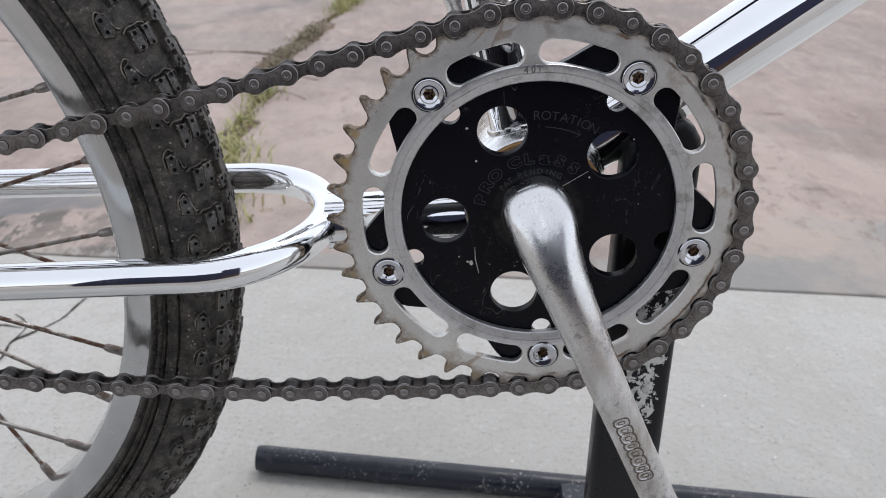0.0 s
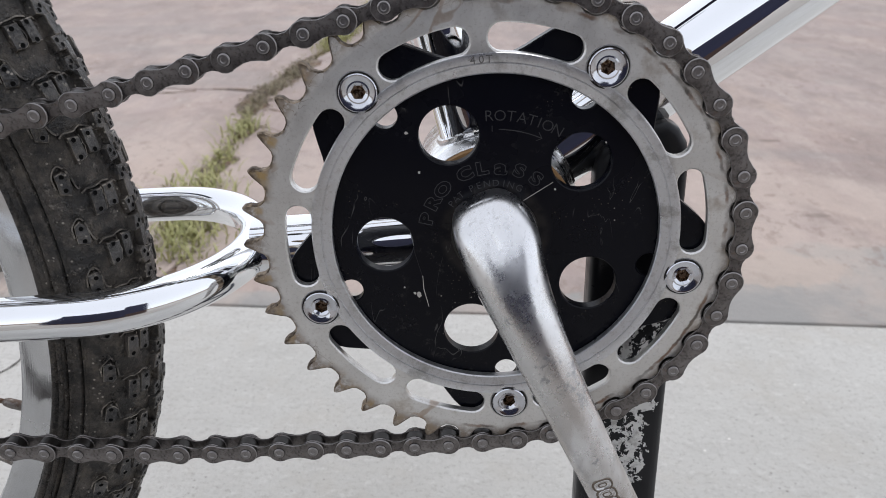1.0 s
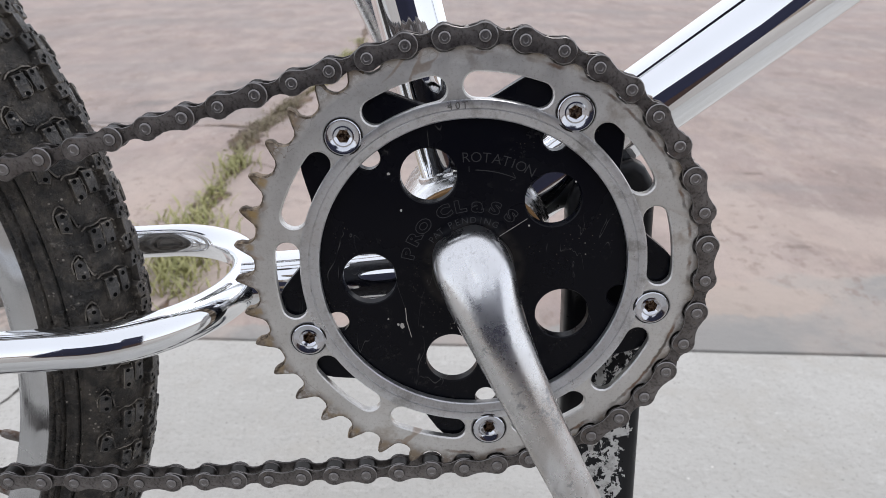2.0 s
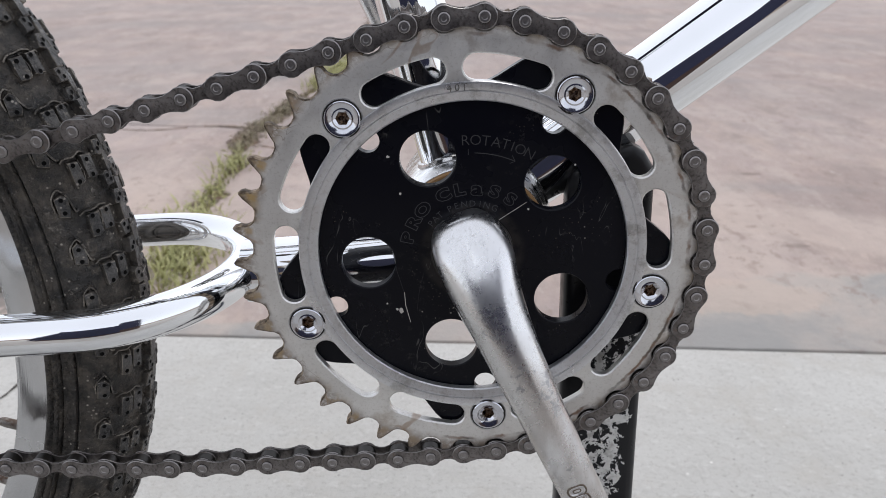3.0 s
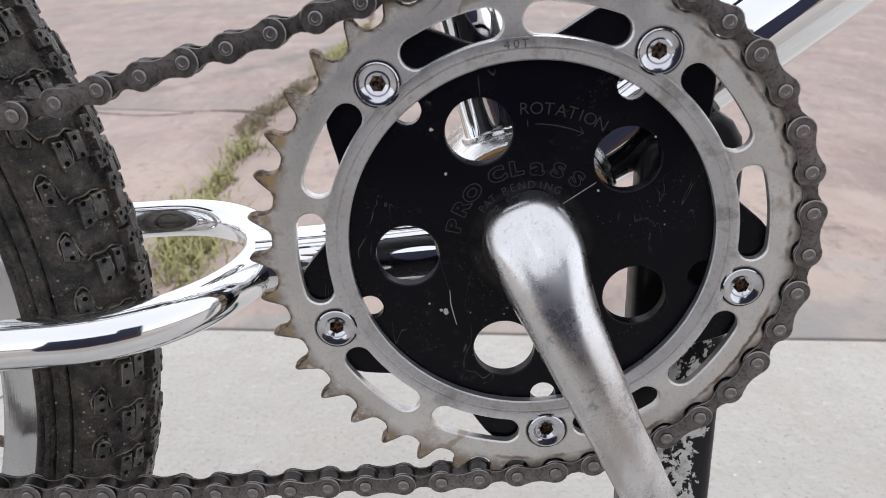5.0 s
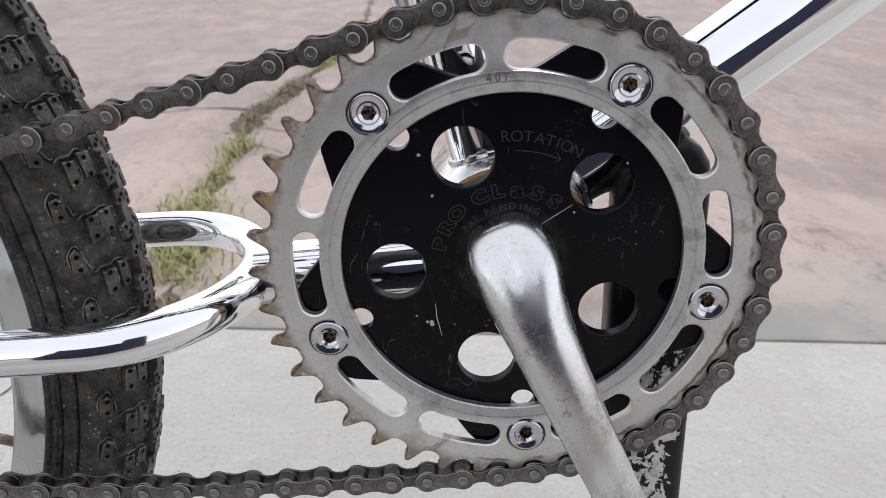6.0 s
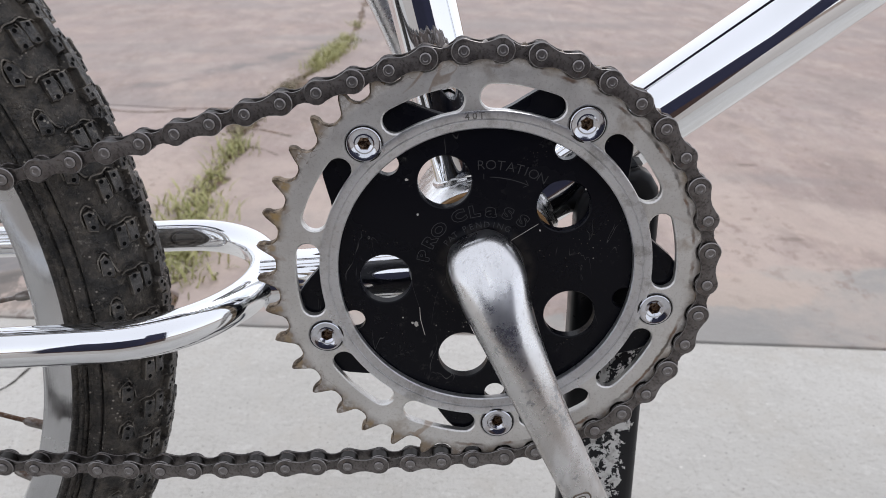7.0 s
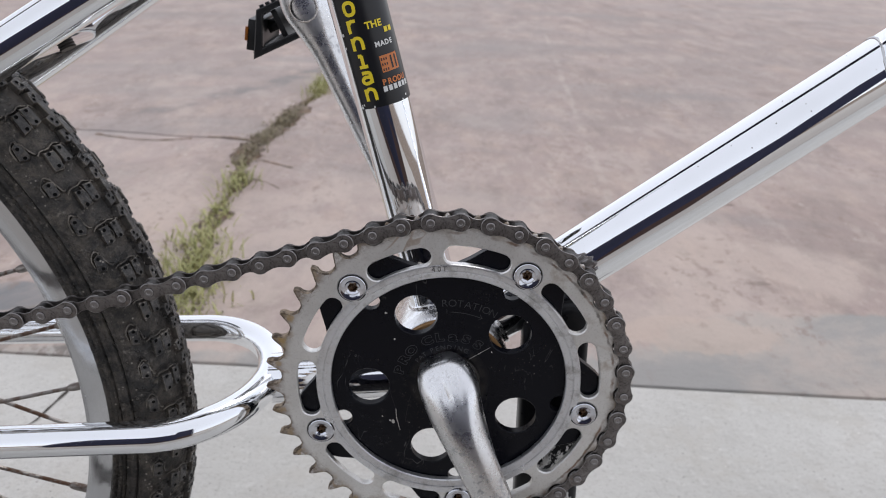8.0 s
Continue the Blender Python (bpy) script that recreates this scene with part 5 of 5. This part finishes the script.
def link_outline(waist, end):
    """Half the outline of a side plate between pins at x = 0 and x = PITCH."""
    pts = []
    for i in range(13):
        a = radians(58 + (360 - 116) * i / 12)
        pts.append((end * math.cos(a), end * math.sin(a)))
    pts.append((PITCH / 2 - 0.0012, -waist))
    pts.append((PITCH / 2 + 0.0012, -waist))
    for i in range(13):
        a = radians(-122 + (360 - 116) * i / 12)
        pts.append((PITCH + end * math.cos(a), end * math.sin(a)))
    pts.append((PITCH / 2 + 0.0012, waist))
    pts.append((PITCH / 2 - 0.0012, waist))
    return pts


def link_mesh(name, y_pairs, waist, end, pins, rollers, steel):
    v, f, idx = [], [], []
    out = link_outline(waist, end)
    n = len(out)
    for y0, y1 in y_pairs:
        b = len(v)
        inset = 0.00028
        c = [(x, z) for x, z in out]
        cx = PITCH / 2
        shr = [(cx + (x - cx) * (1 - inset / 0.010), z * (1 - inset / end)) for x, z in c]
        for ring, y in ((shr, y0), (c, y0 + (inset if y1 > y0 else -inset)), (c, y1 - (inset if y1 > y0 else -inset)), (shr, y1)):
            v += [(x, y, z) for x, z in ring]
        for k in range(3):
            for i in range(n):
                j = (i + 1) % n
                f.append((b + k * n + i, b + k * n + j, b + (k + 1) * n + j, b + (k + 1) * n + i))
                idx.append((1, 2, 0)[k])
        f += [tuple(b + i for i in range(n)), tuple(b + 3 * n + i for i in range(n))[::-1]]
        idx += [0, 0]
    def cyl(x, prof, seg, mi):
        b = len(v)
        m = len(prof)
        for i in range(seg):
            a = 2 * math.pi * i / seg
            v.extend([(x + r * math.cos(a), y, r * math.sin(a)) for r, y in prof])
        for i in range(seg):
            j = (i + 1) % seg
            for k in range(m - 1):
                f.append((b + i * m + k, b + i * m + k + 1, b + j * m + k + 1, b + j * m + k))
                idx.append(mi)
    for x in pins:
        cyl(x, [(0.0, -0.0040), (0.0008, -0.0040), (0.0010, -0.0042), (0.0016, -0.0042), (0.0020, -0.0039), (0.0020, -0.0030), (0.0018, 0.0039), (0.0010, 0.0042), (0.0, 0.0042)], 16, 1)
        cyl(x, [(0.0020, -0.00363), (0.00217, -0.00361)], 16, 2)       # grease packed round the rivet
    for x in rollers:
        cyl(x, [(0.0024, -0.0019), (0.0037, -0.00185), (0.0039, -0.0016), (0.0039, 0.0016), (0.0037, 0.00185), (0.0024, 0.0019)], 16, 2)
    bm = bmesh.new()
    vs = [bm.verts.new(p) for p in v]
    for q, mi in zip(f, idx):
        bm.faces.new([vs[i] for i in q]).material_index = mi
    bmesh.ops.recalc_face_normals(bm, faces=bm.faces)
    me = bpy.data.meshes.new(name)
    bm.to_mesh(me)
    bm.free()
    return finish(me, [steel, PIN, GREASE])


outer = link_mesh("outer_link", [(-0.0036, -0.0027), (0.0036, 0.0027)], 0.0028, 0.0042, (0.0, PITCH), (), CHAIN)
inner = link_mesh("inner_link", [(-0.0026, -0.0018), (0.0026, 0.0018)], 0.0022, 0.0041, (), (0.0, PITCH), CHAIN_INNER)
pins = chain_pins()
CHAIN_Y = 0.0017
first_ring = next(i for i, p in enumerate(pins) if abs(math.hypot(p[0], p[1] - 0.277) - PITCH_R) < 1e-5)
chain = None
rnd = random.Random(12)
for i in range(len(pins) - 1):
    (xa, za), (xb, zb) = pins[i], pins[i + 1]
    roll = math.degrees(math.atan2(zb - za, xb - xa))
    is_outer = (i - first_ring) % 2 == 1
    m = pose(xa, CHAIN_Y + rnd.uniform(-0.0002, 0.0002), za, 0, -roll, 0)
    if chain is None:
        chain = part("chain", outer if is_outer else inner, None, bicycle, "dull brown-grey steel roller chain, hanging slack", at=m)
    else:
        part("outer_link" if is_outer else "inner_link", outer if is_outer else inner, None, chain, at=m)

# ---- rear wheel ----
R_MID, SEC_H, SEC_W = 0.2245, 0.0205, 0.0225
v, f = spun([(0.006, -0.050), (0.011, -0.050), (0.011, -0.034), (0.030, -0.033), (0.030, -0.029), (0.013, -0.027),
             (0.013, 0.027), (0.030, 0.029), (0.030, 0.033), (0.011, 0.034), (0.011, 0.050), (0.006, 0.050)], 40)
wheel = part("rear_wheel", data_mesh("rear_wheel", v, f, RIM), None, bicycle, "alloy-rimmed wheel with a worn knobbly black tyre", at=Matrix.Translation(AXLE))
# single rear cog
cog = []
for k in range(16):
    for r, da in ((0.0285, 0), (0.0292, 5), (0.034, 9.5), (0.034, 13), (0.0292, 17.5)):
        cog.append(polar(r, k * 22.5 + da))
part("rear_cog", plate([cog, circle(0, 0, 0.013)], -0.0015, 0.0015, 0.0002), CHAIN, wheel, at=pose(AXLE.x, CHAIN_Y, AXLE.z))

rim_prof = [(0.2128, -0.0160), (0.2133, -0.0152), (0.2118, -0.0140), (0.2070, -0.0135), (0.2050, -0.0080), (0.2050, 0.0080), (0.2070, 0.0135), (0.2120, 0.0140),
            (0.2133, 0.0152), (0.2128, 0.0160), (0.2060, 0.0158), (0.1995, 0.0150), (0.1972, 0.0135), (0.1955, 0.0080), (0.1950, 0.0),
            (0.1955, -0.0080), (0.1972, -0.0135), (0.1995, -0.0150), (0.2060, -0.0158)]
v, f = spun(rim_prof, 192, True)
part("rim", data_mesh("rim", v, f, RIM), None, wheel, "brushed silver alloy rim", at=Matrix.Translation(AXLE))


def tyre():
    v, f = [], []
    SEG = 180

    def skin(theta, phi, lift):
        """A point of the tyre: theta round the wheel, phi round its section from the tread's middle, both in degrees."""
        p = radians(phi)
        r = R_MID + SEC_H * math.cos(p)
        y = SEC_W * math.sin(p)
        nr, ny = math.cos(p) / SEC_H, math.sin(p) / SEC_W
        ln = math.hypot(nr, ny)
        r, y = r + lift * nr / ln, y + lift * ny / ln
        x, z = r * math.cos(radians(theta)), r * math.sin(radians(theta))
        return (x, y, max(z, 0.0015 - AXLE.z))

    prof = []
    for phi in np.arange(-146, 147, 1.0):
        lift = 0.0
        for c, h, wd in ((84, 0.0011, 1.6), (101, 0.0012, 1.5), (107, 0.0012, 1.5), (116, 0.0008, 1.4), (126, 0.0013, 2.6),
                         (88, -0.0010, 1.3), (104, -0.0012, 1.0), (111, -0.0011, 1.3), (121, -0.0012, 1.4)):
            lift += h * math.exp(-((abs(phi) - c) / wd) ** 2)
        prof.append((phi, lift))
    n = len(prof)
    for i in range(SEG):
        th = 360 * i / SEG
        v += [skin(th, p, h) for p, h in prof]
    for i in range(SEG):
        j = (i + 1) % SEG
        for k in range(n - 1):
            f.append((i * n + k, i * n + k + 1, j * n + k + 1, j * n + k))

    idx = [0] * len(f)

    def add(face, mat=0):
        f.append(face)
        idx.append(mat)

    def to_skin(theta, phi, s, t, lift):
        return skin(theta + math.degrees(s / 1000 / 0.243), phi + math.degrees(t / 1000 / 0.0235), lift)

    def block(theta, phi, outline, pits, h, pit_r=1.0):
        """A tread block: its outline in mm along the tread and across it, with round pits in its top."""
        pts = [Vector(q) for q in outline]
        n = len(pts)
        if sum(pts[k - 1].x * pts[k].y - pts[k].x * pts[k - 1].y for k in range(n)) > 0:
            pts.reverse()
        mid = sum(pts, Vector((0, 0))) / n
        o = len(v)
        for grow, lift in ((1.14, -0.0004), (1.0, 0.0005), (0.94, h - 0.0003), (0.85, h)):
            v.extend(to_skin(theta, phi, *(mid + (q - mid) * grow), lift) for q in pts)
        for ring in range(3):
            for k in range(n):
                m = (k + 1) % n
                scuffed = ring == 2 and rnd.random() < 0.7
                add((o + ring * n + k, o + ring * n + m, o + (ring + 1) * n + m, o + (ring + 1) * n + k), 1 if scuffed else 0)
        top = len(v)
        v.append(to_skin(theta, phi, mid.x, mid.y, h))
        for k in range(n):
            add((o + 3 * n + k, o + 3 * n + (k + 1) % n, top), 2)
        # each pit is a small raised eyelet, the shade of its hollow painted black
        for px, py in pits:
            e = len(v)
            rings = ((pit_r * 1.2, h - 0.0001), (pit_r, h + 0.00010), (pit_r * 0.85, h + 0.00008), (pit_r * 0.75, h + 0.00004))
            for rad, lift in rings:
                for k in range(10):
                    a = -k * math.pi / 5
                    v.append(to_skin(theta, phi, px + rad * math.cos(a), py + rad * math.sin(a), lift))
            for ring in range(3):
                for k in range(10):
                    m = (k + 1) % 10
                    add((e + ring * 10 + k, e + ring * 10 + m, e + ring * 10 + 10 + m, e + ring * 10 + 10 + k), (2, 2, 3)[ring])
            add(tuple(range(e + 30, e + 40)), 3)

    def ridge(theta, points, h, wide=0.55):
        """A thin worn flash line over the skin, through (mm along the tread, degrees round the section)."""
        path = smooth_path([(a, b, 0) for a, b in points], 4)
        o = len(v)
        for i, p in enumerate(path):
            q = path[min(i + 1, len(path) - 1)] - path[max(i - 1, 0)]
            q = Vector((q.x, q.y * 0.41)).normalized()
            nx, ny = -q.y * wide, q.x * wide
            hh = h * (0.55 + 0.45 * math.sin(math.pi * (i + 0.5) / len(path))) * rnd.uniform(0.8, 1.15)
            for g, lift in ((-1.3, -0.0002), (-0.5, hh), (0.5, hh), (1.3, -0.0002)):
                v.append(skin(theta + math.degrees((p.x + nx * g) / 1000 / 0.243), p.y + math.degrees(ny * g / 1000 / 0.0235), lift))
        for i in range(len(path) - 1):
            for k in range(3):
                a = o + i * 4 + k
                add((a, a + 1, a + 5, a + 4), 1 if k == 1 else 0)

    rnd = random.Random(8)
    N = 77
    for k in range(N):
        for side in (-1, 1):
            th = (k + (0.5 if side > 0 else 0.0)) * 360 / N + 7.55
            j = lambda q: [(s + rnd.uniform(-0.65, 0.65), side * t + rnd.uniform(-0.5, 0.5)) for s, t in q][::side]
            pt = lambda q: [(s + rnd.uniform(-0.2, 0.2), side * t + rnd.uniform(-0.15, 0.15)) for s, t in q]
            h = lambda: 0.0024 + rnd.uniform(-0.0005, 0.0004)
            arc = lambda q: [(s + rnd.uniform(-0.4, 0.4), side * (p + rnd.uniform(-0.8, 0.8))) for s, p in q]
            # shoulder block with its wings
            block(th, side * 61, j([(-4.6, -1.4), (-3.2, -2.5), (3.0, -2.6), (4.8, -0.6), (3.6, 2.2), (-3.4, 2.7)]), pt([(-2.5, 0.0), (2.4, -0.1)]), h() * 0.8)
            ridge(th, arc([(-1.5, 69.0), (3.2, 68.0), (6.2, 61.0), (4.6, 56.5)]), 0.0015)
            ridge(th, arc([(4.2, 55.5), (0.2, 54.0), (-2.8, 51.5), (-3.2, 48.0)]), 0.0014)
            # a pair of long blocks side by side, a groove between them
            block(th + 2.35, side * 39.5, j([(-4.9, -1.2), (-4.0, -2.8), (4.1, -2.6), (4.6, 1.9), (-4.6, 2.3)]), pt([(-3.1, -0.1), (3.1, 0.0)]), h())
            block(th + 2.45, side * 25.0, j([(-4.4, -2.3), (4.6, -2.3), (4.9, 2.2), (-3.6, 2.6), (-4.5, 1.0)]), pt([(-3.0, 0.0), (2.9, 0.1)]), h())
            ridge(th + 2.4, arc([(4.4, 49.0), (5.8, 44.0), (5.4, 36.0), (6.3, 28.0), (5.0, 20.0)]), 0.0016)
            ridge(th + 2.4, arc([(-4.2, 33.6), (0.0, 32.8), (4.4, 33.0)]), 0.0022, 0.3)
            # knobs of the middle: two pitted ones and a tall bar
            block(th + 0.85, side * 7.5, j([(-3.0, -2.4), (2.8, -2.8), (3.6, 0.4), (2.6, 2.9), (-3.0, 2.5)]), pt([(-0.8, -0.6), (1.3, 0.9)]), h() * 1.1)
            block(th - 0.85, side * 6.5, j([(-2.9, -2.6), (2.9, -2.6), (3.3, 2.0), (-2.2, 3.0), (-3.4, 0.6)]), pt([(0.4, -0.7), (-1.0, 1.0)]), h() * 1.1)
            block(th + 2.30, side * 3.0, j([(-4.2, -2.0), (4.1, -2.2), (4.4, 1.7), (-3.8, 2.0)]), [], h() * 1.25)
            ridge(th - 1.6, arc([(0.6, 20.0), (1.6, 16.0), (0.2, 12.5)]), 0.0009)
    # grit and crumbs of rubber stuck to the skin
    for k in range(2600):
        th, ph = rnd.uniform(-75, 60), -rnd.uniform(2, 112)
        r = rnd.uniform(0.12, 0.5) * rnd.uniform(0.5, 1.0)
        o = len(v)
        for q in range(5):
            a = -q * 2 * math.pi / 5
            v.append(to_skin(th, ph, r * math.cos(a), r * math.sin(a), -0.0001))
        v.append(to_skin(th, ph, rnd.uniform(-0.1, 0.1), 0.0, r * 0.0008))
        for q in range(5):
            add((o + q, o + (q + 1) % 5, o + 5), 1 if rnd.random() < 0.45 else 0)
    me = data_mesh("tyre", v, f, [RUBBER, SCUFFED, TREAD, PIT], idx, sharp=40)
    part("tyre", me, None, wheel, "dusty black knobbly tyre with dimpled tread blocks", at=Matrix.Translation(AXLE))


tyre()

# spokes and nipples, crossed three
v, f = spun([(0.0, 0.0), (0.0019, 0.0), (0.0021, 0.002), (0.0021, 0.0085), (0.0017, 0.0105), (0.0011, 0.0112), (0.0, 0.0112)], 12)
nipple = data_mesh("nipple", v, f, SPOKE)
for i in range(36):
    a = 3.0 + 10 * i
    sgn = 1 if (i // 2) % 2 == 0 else -1
    fy = 0.031 if i % 2 else -0.031
    rx, rz = polar(0.1962, a)
    hx, hz = polar(0.0285, a - sgn * 57)
    p, q = AXLE + Vector((hx, fy, hz)), AXLE + Vector((rx, fy * 0.05, rz))
    v, f = tube([p, p.lerp(q, 0.5), q], 0.00105, 10)
    part("spoke", data_mesh("spoke", v, f, SPOKE), None, wheel, "thin rusty steel spoke" if i == 0 else "")
    turn = (p - q).to_track_quat("Y", "Z").to_matrix().to_4x4()
    part("nipple", nipple, None, wheel, at=Matrix.Translation(q) @ turn)

# ---- the stand ----
stand = tagged(new("work_stand"), "black steel bicycle stand with chipped paint on the post", "stand")
stand.matrix_world = pose(0.06, 0.10, 0.0)
# the post leans a little; its rounded top slopes with the tube that rests in it
side = [(0.0425, 0.016), (0.0395, 0.128), (0.0364, 0.250), (0.0350, 0.290), (0.0352, 0.2985), (0.0372, 0.3025), (0.0450, 0.3065),
        (0.0530, 0.3112), (0.0575, 0.3120), (0.0618, 0.3098), (0.0650, 0.3050), (0.0664, 0.298), (0.0692, 0.215), (0.0712, 0.160), (0.0765, 0.016)]
bm = plate([[(x - 0.0525, z) for x, z in side]], -0.008, 0.008, 0.0)
bm.normal_update()
bmesh.ops.dissolve_limit(bm, angle_limit=0.01, verts=bm.verts, edges=bm.edges)
rims = [e for e in bm.edges if len(e.link_faces) == 2 and e.calc_face_angle() > 1.2 and abs(e.verts[0].co.y - e.verts[1].co.y) < 1e-6]
bmesh.ops.bevel(bm, geom=rims, offset=0.0042, segments=4, affect="EDGES", profile=0.5)
part("post", bm, STAND, stand, "upright black post with bare metal showing through", at=pose(0.0525, 0.025, 0.0))
v, f = tube([(-0.168, 0.1555, 0.0095), (-0.165, 0.1555, 0.0095), (0.06, 0.1355, 0.0095), (0.279, 0.116, 0.0095), (0.282, 0.116, 0.0095)], [0.0086, 0.0092, 0.0092, 0.0092, 0.0086], 32)
part("foot_bar", data_mesh("foot_bar", v, f, BAR), None, stand, "round black foot bar lying on the slab")
bm = box(bmesh.new(), 0.047, 0.072, 0.016, 0.132, 0.001, 0.018, 0.002)
part("cross_bar", bm, BAR, stand)
